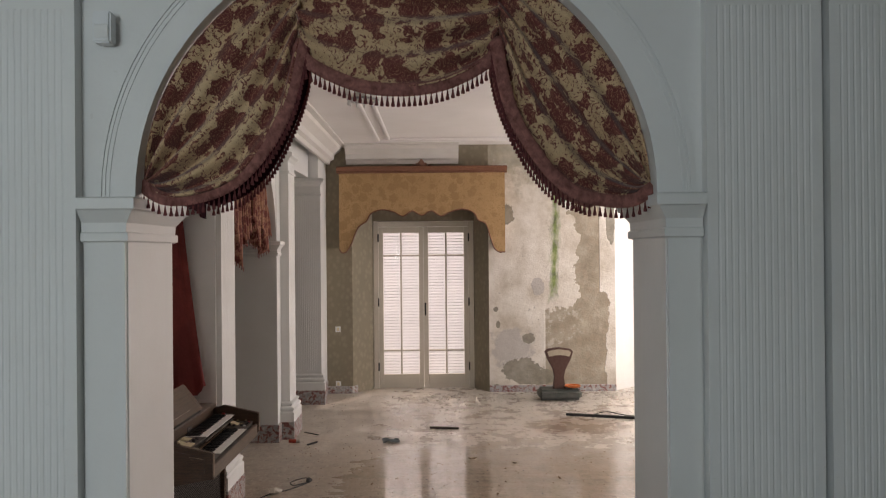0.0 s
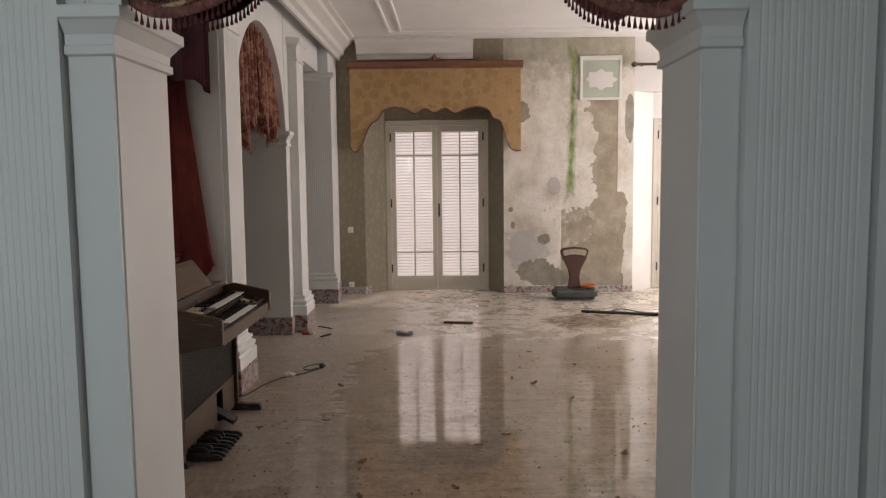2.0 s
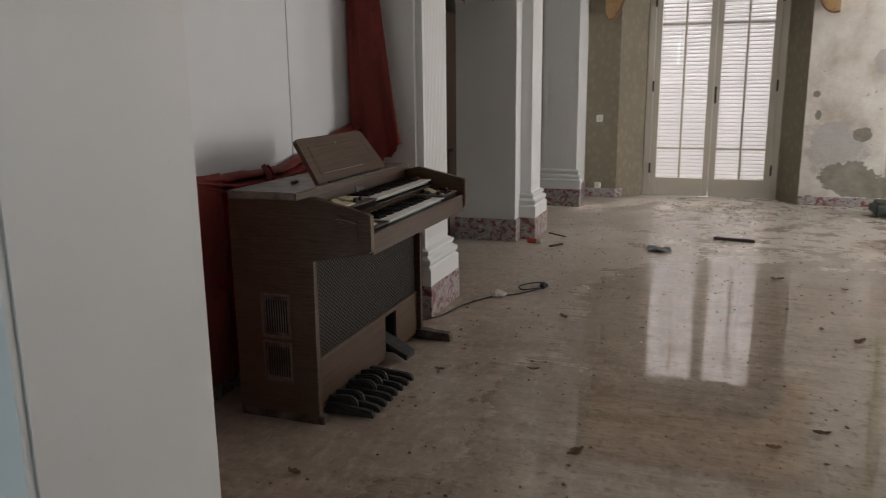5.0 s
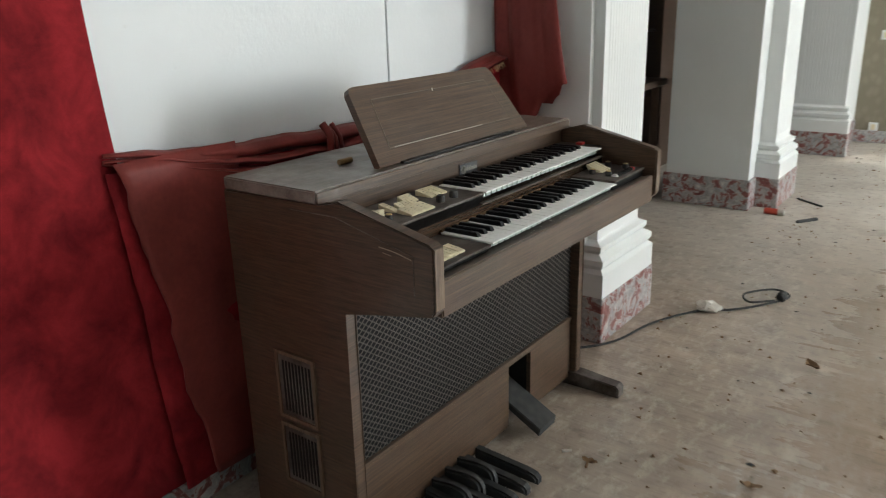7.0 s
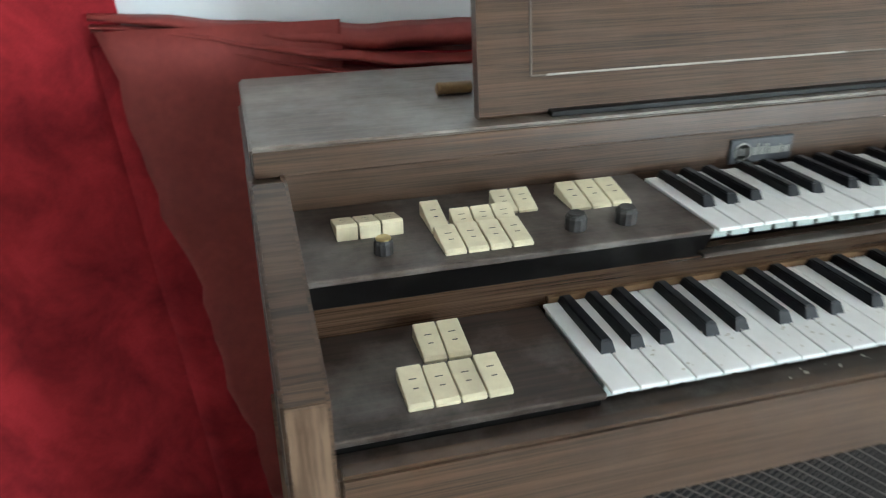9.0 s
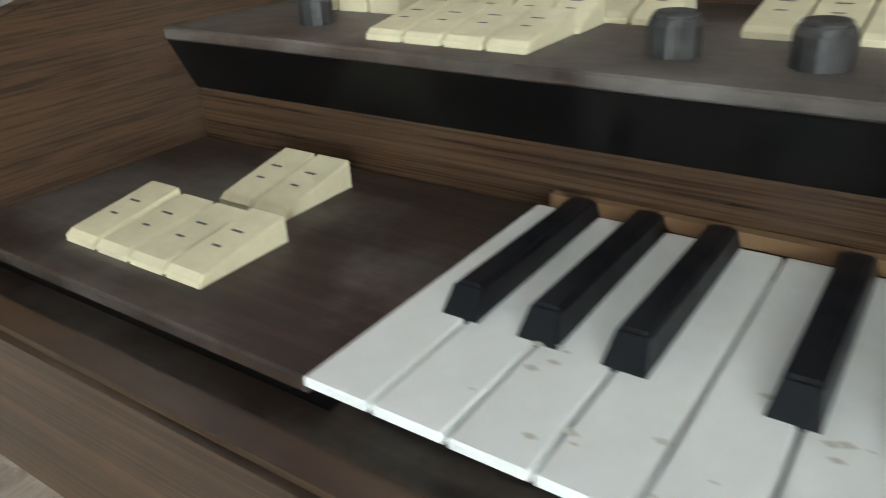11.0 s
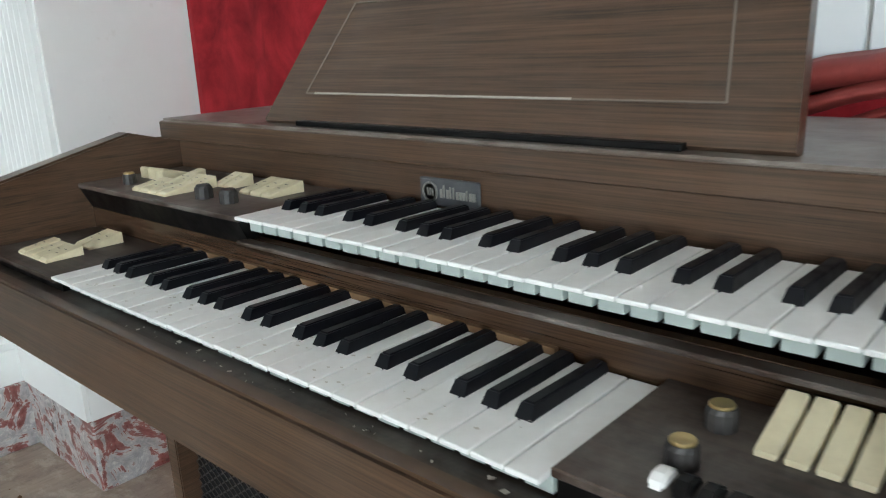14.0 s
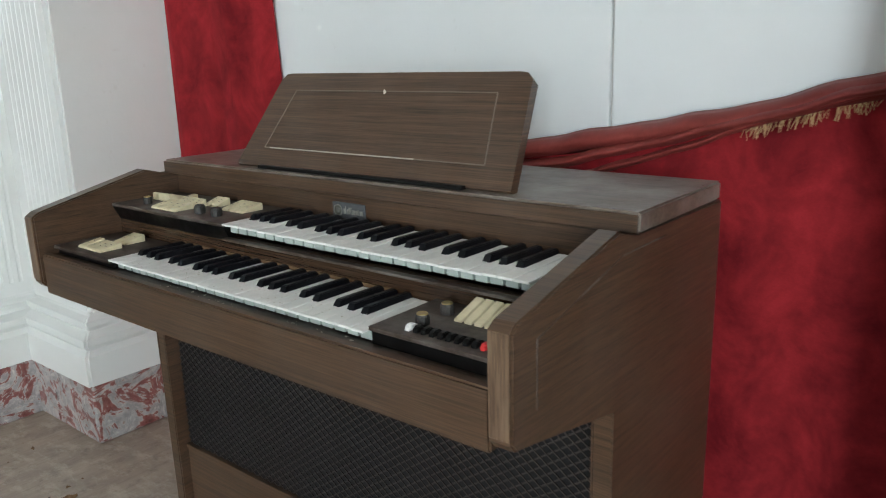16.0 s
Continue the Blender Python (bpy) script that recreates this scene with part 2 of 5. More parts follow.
VELVET = velvet("red_velvet", (0.235, 0.014, 0.019), (0.13, 0.006, 0.010), 0.85, 0.35, 8)
LINING = velvet("salmon_lining", (0.205, 0.042, 0.036), (0.17, 0.032, 0.029), 0.45, 0.15, 2)
MAROON = velvet("maroon_velvet", (0.030, 0.004, 0.008), (0.012, 0.002, 0.004), 0.9, 0.08)
FRINGE = velvet("dusty_maroon_braid", (0.25, 0.105, 0.09), (0.15, 0.055, 0.048), 0.9, 0.2, 40)
TASSEL = velvet("maroon_tassel", (0.12, 0.034, 0.035), (0.06, 0.015, 0.017), 0.9, 0.2, 60)


def brocade(name, ground, flower, light, scale, petal=2.6):
    """Woven roses with paler petal lines, and fine sprigs between them."""
    m = mat(name, ground, 0.8)
    g = Graph(m)
    v = g.node("ShaderNodeTexVoronoi", Scale=scale, Randomness=0.75)
    w = g.mix(0.05, g.coords, g.t.nodes.new("ShaderNodeTexNoise").outputs["Color"])
    g.link(w, v.inputs["Vector"])
    lobes = g.noise(scale * 2.6, 3, 0.6, distort=0.8)
    d = g.math("ADD", v.outputs["Distance"], g.math("MULTIPLY", g.math("SUBTRACT", lobes, 0.5), 0.62))
    rose = g.ramp(d, [(0.465, 1.0), (0.49, 0.0)])
    sprig = g.ramp(g.noise(scale * 3.4, 4, 0.6, distort=2.0), [(0.545, 0.0), (0.56, 1.0)])
    near = g.ramp(d, [(0.80, 1.0), (0.84, 0.0)])
    both = g.math("MAXIMUM", rose, g.math("MULTIPLY", sprig, near))
    rings = g.math("ABSOLUTE", g.math("SINE", g.math("ADD", g.math("MULTIPLY", d, 24.0), g.math("MULTIPLY", g.noise(scale * 3, 2, 0.5), 7.0))))
    lines = g.ramp(rings, [(0.16, 1.0), (0.42, 0.0)])
    inner = g.mix(g.math("MULTIPLY", lines, 0.7), flower, tuple(a * 0.6 + min(1, b * petal) * 0.4 for a, b in zip(ground, flower)))
    gold = g.ramp(g.noise(3.0, 4), [(0.35, ground), (0.7, light)])
    c = g.mix(both, gold, inner)
    thread = g.noise(300, 2, 0.6, g.mapped((0.25, 0.25, 1.6)))
    g.color(g.mix(0.35, c, g.ramp(thread, [(0.35, 0.6), (0.6, 1.05)]), "MULTIPLY"))
    g.bump(g.math("ADD", g.math("MULTIPLY", both, 0.7), g.math("MULTIPLY", thread, 0.3)), 0.3, 0.003)
    g.b.inputs["Sheen Weight"].default_value = 0.2
    return m


BROCADE = brocade("rose_brocade", (0.50, 0.325, 0.18), (0.145, 0.028, 0.022), (0.66, 0.465, 0.28), 12.0, 2.7)
RUST = brocade("rust_brocade", (0.30, 0.13, 0.075), (0.13, 0.018, 0.012), (0.38, 0.20, 0.115), 12)
PELMETFAB = brocade("gold_damask", (0.45, 0.28, 0.13), (0.375, 0.225, 0.098), (0.50, 0.32, 0.155), 8.0, 1.15)
PELMETWOOD = wood("reddish_gilt_wood", (0.14, 0.05, 0.03), (0.26, 0.12, 0.07), rough=0.45)


def wallpaper():
    m = mat("olive_damask_wallpaper", (0.2, 0.18, 0.11), 0.75)
    g = Graph(m)
    v = g.node("ShaderNodeTexVoronoi", Scale=16.0)
    g.link(g.mapped((1, 1, 0.75)), v.inputs["Vector"])
    p = g.ramp(g.math("ADD", v.outputs["Distance"], g.math("MULTIPLY", g.noise(30, 3), 0.35)), [(0.34, (0.285, 0.245, 0.178)), (0.72, (0.235, 0.20, 0.14))])
    g.color(g.mix(g.math("MULTIPLY", g.ramp(g.noise(1.6, 5), [(0.4, 0.0), (0.7, 1.0)]), 0.4), p, (0.16, 0.14, 0.10)))
    g.bump(g.noise(160, 3), 0.15, 0.002)
    return m


PAPER = wallpaper()


def ruined():
    """Plaster with the paper torn off it, mould and a green run of algae."""
    m = mat("ruined_plaster", (0.55, 0.5, 0.43), 0.85)
    g = Graph(m)
    x, y, z = g.axes()
    rag = g.math("SUBTRACT", g.noise(4.5, 8, 0.66), 0.5)
    torn = g.math("SUBTRACT", g.noise(6.5, 7, 0.62), 0.5)
    rag2 = g.math("SUBTRACT", g.noise(2.0, 6, 0.6), 0.5)

    def blot(cx, cz, wx, wz, jag=0.5, soft=0.03):
        """A torn patch about a centre, half sizes wx, wz."""
        p, q = g.math("DIVIDE", g.math("SUBTRACT", x, cx), wx * 1.12), g.math("DIVIDE", g.math("SUBTRACT", z, cz), wz * 1.12)
        d = g.math("SQRT", g.math("ADD", g.math("MULTIPLY", p, p), g.math("MULTIPLY", q, q)))
        return g.ramp(g.math("ADD", g.math("SUBTRACT", 1.0, d), g.math("MULTIPLY", torn, jag * 2.6)), [(0.0, 0.0), (soft, 1.0)])

    def either(*fs):
        r = fs[0]
        for f in fs[1:]:
            r = g.math("MAXIMUM", r, f)
        return r

    white = g.ramp(g.noise(2.6, 7, 0.65), [(0.32, (0.50, 0.44, 0.36)), (0.45, (0.64, 0.59, 0.52)), (0.62, (0.76, 0.72, 0.66))])
    stain = g.ramp(g.noise(1.1, 6, 0.7), [(0.48, 0.0), (0.66, 1.0)])
    c = g.mix(g.math("MULTIPLY", stain, 0.35), white, (0.44, 0.37, 0.28))
    # papered strip laid bare: ragged to the west, cut straight to the east
    west = g.math("ADD", 2.03, g.math("MULTIPLY", rag2, 0.75))
    strip = g.math("MINIMUM", g.math("SUBTRACT", g.math("ADD", x, g.math("MULTIPLY", rag, 0.22)), west), g.math("SUBTRACT", 2.41, x))
    strip = g.ramp(g.math("MINIMUM", strip, g.math("SUBTRACT", 2.56, z)), [(0.0, 0.0), (0.008, 1.0)])
    foot = g.math("MINIMUM", g.math("SUBTRACT", x, 1.655), g.math("SUBTRACT", g.math("ADD", 1.12, g.math("MULTIPLY", rag, 0.5)), z))
    foot = g.math("MINIMUM", foot, g.math("SUBTRACT", g.math("ADD", 2.50, g.math("MULTIPLY", rag2, 0.35)), x))
    foot = g.ramp(foot, [(0.0, 0.0), (0.01, 1.0)])
    bare = either(strip, foot, blot(2.45, 1.05, 0.08, 0.30, 0.5))
    v = g.node("ShaderNodeTexVoronoi", Scale=11.0)
    g.link(g.mapped((1, 1, 0.8)), v.inputs["Vector"])
    olive = g.ramp(g.noise(5, 6, 0.65), [(0.32, (0.27, 0.225, 0.165)), (0.5, (0.34, 0.29, 0.22)), (0.68, (0.43, 0.375, 0.295))])
    olive = g.mix(g.math("MULTIPLY", g.ramp(v.outputs["Distance"], [(0.35, 1.0), (0.5, 0.0)]), 0.22), olive, (0.40, 0.30, 0.22))
    chalk = g.math("MULTIPLY", g.ramp(g.noise(8, 6, 0.7), [(0.52, 0.0), (0.60, 1.0)]), blot(1.85, 1.0, 0.28, 0.45, 0.6, 0.3))
    c = g.mix(bare, c, g.mix(g.math("MULTIPLY", chalk, 0.6), olive, (0.62, 0.57, 0.50)))
    # grey render and brown scabs
    grey = either(blot(1.22, 0.62, 0.30, 0.24, 0.75, 0.25), blot(1.56, 1.42, 0.08, 0.12, 0.6, 0.1))
    c = g.mix(g.math("MULTIPLY", grey, 0.7), c, (0.40, 0.375, 0.36))
    scab = either(blot(1.37, 0.27, 0.24, 0.17, 0.55), blot(1.42, 0.72, 0.09, 0.07, 0.6), blot(1.62, 0.20, 0.16, 0.09, 0.6),
                  blot(0.99, 1.12, 0.035, 0.035, 0.5), blot(1.02, 0.91, 0.035, 0.05, 0.6), blot(1.13, 2.42, 0.10, 0.12, 0.7), blot(2.56, 2.33, 0.055, 0.28, 0.6), blot(1.0, 0.07, 0.05, 0.03, 0.5))
    c = g.mix(g.math("MULTIPLY", scab, 0.85), c, g.ramp(g.noise(9, 5, 0.6), [(0.35, (0.17, 0.155, 0.115)), (0.65, (0.28, 0.25, 0.195))]))
    spots = g.ramp(g.noise(17, 4, 0.6), [(0.70, 0.0), (0.72, 1.0)])
    c = g.mix(g.math("MULTIPLY", spots, 0.6), c, (0.24, 0.22, 0.19))
    # damp and mould under the ceiling
    damp = g.ramp(g.math("ADD", g.math("SUBTRACT", z, 2.78), g.math("MULTIPLY", g.math("SUBTRACT", g.noise(2.4, 7, 0.72), 0.5), 1.9)), [(0.0, 0.0), (0.30, 1.0)])
    c = g.mix(g.math("MULTIPLY", damp, 0.62), c, g.ramp(g.noise(6, 5, 0.6), [(0.35, (0.15, 0.145, 0.085)), (0.65, (0.34, 0.30, 0.20))]))
    # algae
    run = g.math("SUBTRACT", 0.075, g.math("ABSOLUTE", g.math("SUBTRACT", x, g.math("SUBTRACT", 1.80, g.math("MULTIPLY", g.math("SUBTRACT", 2.0, z), 0.02)))))
    span = g.math("MINIMUM", g.math("SUBTRACT", z, 1.22), g.math("SUBTRACT", 3.3, z))
    alg = g.ramp(g.math("ADD", g.math("MINIMUM", run, g.math("MULTIPLY", span, 0.3)), g.math("MULTIPLY", g.math("SUBTRACT", g.noise(6, 6, 0.7, g.mapped((1, 1, 0.35))), 0.5), 0.26)), [(0.0, 0.0), (0.07, 1.0)])
    c = g.mix(g.math("MULTIPLY", alg, 0.9), c, g.ramp(g.noise(9, 5, 0.65), [(0.34, (0.06, 0.085, 0.02)), (0.52, (0.15, 0.23, 0.04)), (0.7, (0.36, 0.38, 0.16))]))
    g.color(c)
    g.bump(g.math("ADD", g.math("MULTIPLY", g.math("MAXIMUM", bare, scab), -0.8), g.noise(22, 6, 0.7)), 0.6, 0.014)
    return m


RUIN = ruined()
DOORPAINT = plaster("cream_door_paint", (0.62, 0.58, 0.50), (0.4, 0.34, 0.27), 0.4, 0.45)


def shutter_mat():
    m = mat("white_shutter_paint", (0.82, 0.82, 0.82), 0.6)
    g = Graph(m)
    tr = g.node("ShaderNodeBsdfTranslucent")
    tr.inputs[0].default_value = (0.9, 0.9, 0.92, 1)
    mx = g.node("ShaderNodeMixShader", Fac=0.29)
    out = g.t.nodes["Material Output"]
    g.link(g.b.outputs[0], mx.inputs[1])
    g.link(tr.outputs[0], mx.inputs[2])
    g.link(mx.outputs[0], out.inputs[0])
    return m


SHUTTER = shutter_mat()
GLASS = mat("pane_glass", (1, 1, 1), 0.02)
GLASS.node_tree.nodes["Principled BSDF"].inputs["Transmission Weight"].default_value = 1.0
GLASS.node_tree.nodes["Principled BSDF"].inputs["IOR"].default_value = 1.45


def glow(name, color, strength):
    m = bpy.data.materials.new(name)
    m.use_nodes = True
    t = m.node_tree
    t.nodes.remove(t.nodes["Principled BSDF"])
    e = t.nodes.new("ShaderNodeEmission")
    e.inputs[0].default_value, e.inputs[1].default_value = (*color, 1), strength
    t.links.new(e.outputs[0], t.nodes["Material Output"].inputs[0])
    return m


OUTSIDE = glow("bright_outdoors", (1.0, 0.96, 0.94), 10.5)
LEAF = dusty_plain("dry_leaf", (0.16, 0.085, 0.04), 0.8, (0.3, 0.2, 0.1), 0.6, 60)
PAPERBIT = dusty_plain("paper_scrap", (0.6, 0.56, 0.5), 0.9, (0.4, 0.35, 0.3), 0.5, 60)
CHIP = dusty_plain("plaster_chip", (0.62, 0.58, 0.52), 0.9, (0.4, 0.36, 0.3), 0.5, 60)
RUBBER = dusty_plain("black_rubber", (0.015, 0.015, 0.015), 0.6, (0.1, 0.09, 0.08), 0.4, 40)
RUSTRED = dusty_plain("rusty_red_paint", (0.085, 0.035, 0.026), 0.55, (0.12, 0.075, 0.055), 0.6, 30)
GREYIRON = dusty_plain("grey_green_iron", (0.055, 0.06, 0.052), 0.5, (0.16, 0.15, 0.13), 0.6, 12)
BLUERAG = dusty_plain("blue_rag", (0.09, 0.11, 0.125), 0.9, (0.24, 0.24, 0.225), 0.6, 30)
ORANGE = mat("orange_plastic", (0.5, 0.13, 0.03), 0.5)
PALEGREEN = plaster("pale_green_paint", (0.42, 0.47, 0.38), (0.3, 0.32, 0.24), 0.5, 0.7)
CRYSTAL = mat("crystal_glass", (0.85, 0.85, 0.85), 0.3)
CRYSTAL.node_tree.nodes["Principled BSDF"].inputs["Transmission Weight"].default_value = 0.25

# ---- builders ----


def empty(name, loc, label, category, group=""):
    ob = new(name)
    ob.location = loc
    return tagged(ob, label, category, group)


def mesh_ob(name, bm, material, smooth=False):
    me = bpy.data.meshes.new(name)
    bmesh.ops.recalc_face_normals(bm, faces=bm.faces)
    bm.to_mesh(me)
    bm.free()
    if smooth:
        for p in me.polygons:
            p.use_smooth = True
    me.materials.append(material)
    return new(name, me)


def hang(ob, parent):
    ob.parent = parent
    if parent.parent is None:
        ob.matrix_parent_inverse = Matrix.Translation(-parent.location)
    return ob


def part(name, bm, material, parent, label="", smooth=False):
    ob = hang(mesh_ob(name, bm, material, smooth), parent)
    return tagged(ob, label)


def thing(name, bm, material, label, category="", kind="", smooth=False, group=""):
    return tagged(mesh_ob(name, bm, material, smooth), label, category, group, kind)


def box(bm, x0, x1, y0, y1, z0, z1, bevel=0.0, seg=1):
    r = bmesh.ops.create_cube(bm, size=1.0, matrix=Matrix.Translation(((x0 + x1) / 2, (y0 + y1) / 2, (z0 + z1) / 2)) @ Matrix.Diagonal((abs(x1 - x0), abs(y1 - y0), abs(z1 - z0), 1)))
    if bevel:
        es = list({e for v in r["verts"] for e in v.link_edges})
        bmesh.ops.bevel(bm, geom=es, offset=bevel, segments=seg, affect="EDGES")
    return bm


def one_box(*a, **k):
    return box(bmesh.new(), *a, **k)


def prism(bm, pts, axis, d0, d1, bevel=0.0):
    """Extrudes a polygon along an axis. pts give the two other axes in order."""
    def at(p, d):
        v = list(p)
        v.insert("xyz".index(axis), d)
        return v
    a = [bm.verts.new(at(p, d0)) for p in pts]
    b = [bm.verts.new(at(p, d1)) for p in pts]
    n = len(pts)
    fs = [bm.faces.new(a), bm.faces.new(b[::-1])]
    for i in range(n):
        fs.append(bm.faces.new((a[i], b[i], b[(i + 1) % n], a[(i + 1) % n])))
    if bevel:
        es = list({e for f in fs[:2] for e in f.edges})
        bmesh.ops.bevel(bm, geom=es, offset=bevel, segments=2, affect="EDGES")
    return bm


def lathe(bm, prof, center, seg=20, axis="z"):
    cx, cy, cz = center
    rings = []
    for r, h in prof:
        ring = []
        for i in range(seg):
            a = 2 * math.pi * i / seg
            if axis == "z":
                p = (cx + r * math.cos(a), cy + r * math.sin(a), cz + h)
            elif axis == "x":
                p = (cx + h, cy + r * math.cos(a), cz + r * math.sin(a))
            else:
                p = (cx + r * math.cos(a), cy + h, cz + r * math.sin(a))
            ring.append(bm.verts.new(p))
        rings.append(ring)
    for a, b in zip(rings, rings[1:]):
        for i in range(seg):
            bm.faces.new((a[i], a[(i + 1) % seg], b[(i + 1) % seg], b[i]))
    bm.faces.new(rings[0][::-1])
    bm.faces.new(rings[-1])
    return bm


def tube(bm, pts, r, seg=6):
    pts = [Vector(p) for p in pts]
    rings = []
    for i, p in enumerate(pts):
        d = (pts[min(i + 1, len(pts) - 1)] - pts[max(i - 1, 0)]).normalized()
        u = d.cross(Vector((0, 0, 1)))
        u = u.normalized() if u.length > 1e-4 else Vector((1, 0, 0))
        w = d.cross(u)
        rings.append([bm.verts.new(p + r * (math.cos(2 * math.pi * k / seg) * u + math.sin(2 * math.pi * k / seg) * w)) for k in range(seg)])
    for a, b in zip(rings, rings[1:]):
        for i in range(seg):
            bm.faces.new((a[i], a[(i + 1) % seg], b[(i + 1) % seg], b[i]))
    bm.faces.new(rings[0])
    bm.faces.new(rings[-1][::-1])
    return bm


def smooth_path(ctrl, n=12):
    """Catmull-Rom through the control points."""
    c = [Vector(p) for p in ctrl]
    c = [c[0] * 2 - c[1]] + c + [c[-1] * 2 - c[-2]]
    out = []
    for i in range(1, len(c) - 2):
        for k in range(n):
            t = k / n
            out.append(0.5 * ((2 * c[i]) + (c[i + 1] - c[i - 1]) * t + (2 * c[i - 1] - 5 * c[i] + 4 * c[i + 1] - c[i + 2]) * t * t + (3 * c[i] - c[i - 1] - 3 * c[i + 1] + c[i + 2]) * t ** 3))
    out.append(c[-2])
    return out


def sheet(bm, f, nu, nv, thick=0.0):
    """A surface from f(u, v), given a back face when it has thickness."""
    g = [[bm.verts.new(f(i / nu, j / nv)) for j in range(nv + 1)] for i in range(nu + 1)]
    fs = [bm.faces.new((g[i][j], g[i + 1][j], g[i + 1][j + 1], g[i][j + 1])) for i in range(nu) for j in range(nv)]
    if thick:
        bm.normal_update()
        bmesh.ops.solidify(bm, geom=fs, thickness=thick)
    return bm


def curve_at(pts, s):
    """A point at share s of a polyline's length."""
    ds = [(b - a).length for a, b in zip(pts, pts[1:])]
    d = max(0.0, min(1.0, s)) * sum(ds)
    for (a, b), q in zip(zip(pts, pts[1:]), ds):
        if d <= q:
            return a.lerp(b, d / max(q, 1e-9))
        d -= q
    return pts[-1].copy()


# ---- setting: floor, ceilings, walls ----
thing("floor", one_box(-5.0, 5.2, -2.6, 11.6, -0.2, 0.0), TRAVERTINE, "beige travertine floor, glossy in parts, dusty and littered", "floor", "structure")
thing("ground", one_box(-60, 60, -60, 80, -0.6, -0.25), plaster("pale_ground", (0.4, 0.37, 0.32), (0.3, 0.27, 0.22)), "pale paved ground outside", "ground", "structure")

bm = bmesh.new()
box(bm, -5.0, 5.2, -2.6, 11.6, 3.36, 3.55)
# raised mouldings on the hall ceiling
for x0, x1, y0, y1 in ((-0.56, 3.4, 4.3, 10.35), (-0.42, 3.26, 4.44, 10.21)):
    w = 0.035
    for a in ((x0, x1, y0, y0 + w), (x0, x1, y1 - w, y1), (x0, x0 + w, y0 + w, y1 - w), (x1 - w, x1, y0 + w, y1 - w)):
        box(bm, *a, 3.335, 3.362, 0.006)
thing("ceiling", bm, CEIL, "white plaster ceiling with thin raised mouldings", "ceiling", "structure")

# cornice of the hall, a stepped profile along the far wall and the arcade
COR = [(0.0, 3.10), (0.035, 3.10), (0.045, 3.15), (0.09, 3.17), (0.10, 3.23), (0.19, 3.29), (0.20, 3.33), (0.26, 3.34), (0.26, 3.365), (0.0, 3.365)]
bm = prism(bmesh.new(), [(10.85 - a, z) for a, z in COR], "x", -1.02, 0.5)
thing("cornice_north", bm, HALLWHITE, "white moulded plaster cornice above the far wall", "cornice", "structure")
bm = prism(bmesh.new(), [(-1.28 + a, z) for a, z in COR], "y", 3.46, 10.85)
thing("cornice_west", bm, HALLWHITE, "white moulded plaster cornice above the arcade", "cornice", "structure")

# arch wall between the first room and the hall
AX, AZ, AR, HALF = 0.07, 2.10, 0.88, 0.905
Y0, Y1 = 3.02, 3.45
bm = bmesh.new()
box(bm, -5.0, AX - HALF, Y0, Y1, 0, AZ)
box(bm, AX + HALF, 5.2, Y0, Y1, 0, AZ)
N = 40
arc = [(AX + AR * math.cos(math.pi * i / N), AZ + AR * math.sin(math.pi * i / N)) for i in range(N + 1)]
prism(bm, [(5.2, AZ), (5.2, 3.36), (AX, 3.36)] + arc[:N // 2 + 1][::-1], "y", Y0, Y1)
prism(bm, [(AX, 3.36), (-5.0, 3.36), (-5.0, AZ)] + arc[N // 2:][::-1], "y", Y0, Y1)
thing("wall_arch", bm, WHITE, "white painted wall with a wide round arch through it", "wall", "structure")

# archivolt and imposts
bm = bmesh.new()
for r0, r1, d in ((AR + 0.085, AR + 0.091, 0.003), (AR + 0.100, AR + 0.106, 0.0035), (AR + 0.112, AR + 0.130, 0.005)):
    for i in range(N):
        a0, a1 = math.pi * i / N, math.pi * (i + 1) / N
        q = [(AX + r * math.cos(a), AZ + r * math.sin(a)) for r, a in ((r0, a0), (r1, a0), (r1, a1), (r0, a1))]
        va = [bm.verts.new((px, Y0 - d, pz)) for px, pz in q]
        vb = [bm.verts.new((px, Y0 + 0.001, pz)) for px, pz in q]
        bm.faces.new(va)
        bm.faces.new((va[1], vb[1], vb[2], va[2]))
        bm.faces.new((va[0], va[3], vb[3], vb[0]))
thing("trim_archivolt", bm, WHITE, "white moulded band round the arch", "trim", "structure")


def ring_loft(bm, rect, prof, sides=(1, 1, 1, 1)):
    """Lofts rectangles x0, x1, y0, y1, grown by each offset on the chosen sides (x0, x1, y0, y1)."""
    x0, x1, y0, y1 = rect
    rings = []
    for o, z in prof:
        a, b, c, d = x0 - o * sides[0], x1 + o * sides[1], y0 - o * sides[2], y1 + o * sides[3]
        rings.append([bm.verts.new(p) for p in ((a, c, z), (b, c, z), (b, d, z), (a, d, z))])
    for p, q in zip(rings, rings[1:]):
        for i in range(4):
            bm.faces.new((p[i], p[(i + 1) % 4], q[(i + 1) % 4], q[i]))
    bm.faces.new(rings[0][::-1])
    bm.faces.new(rings[-1])
    return bm


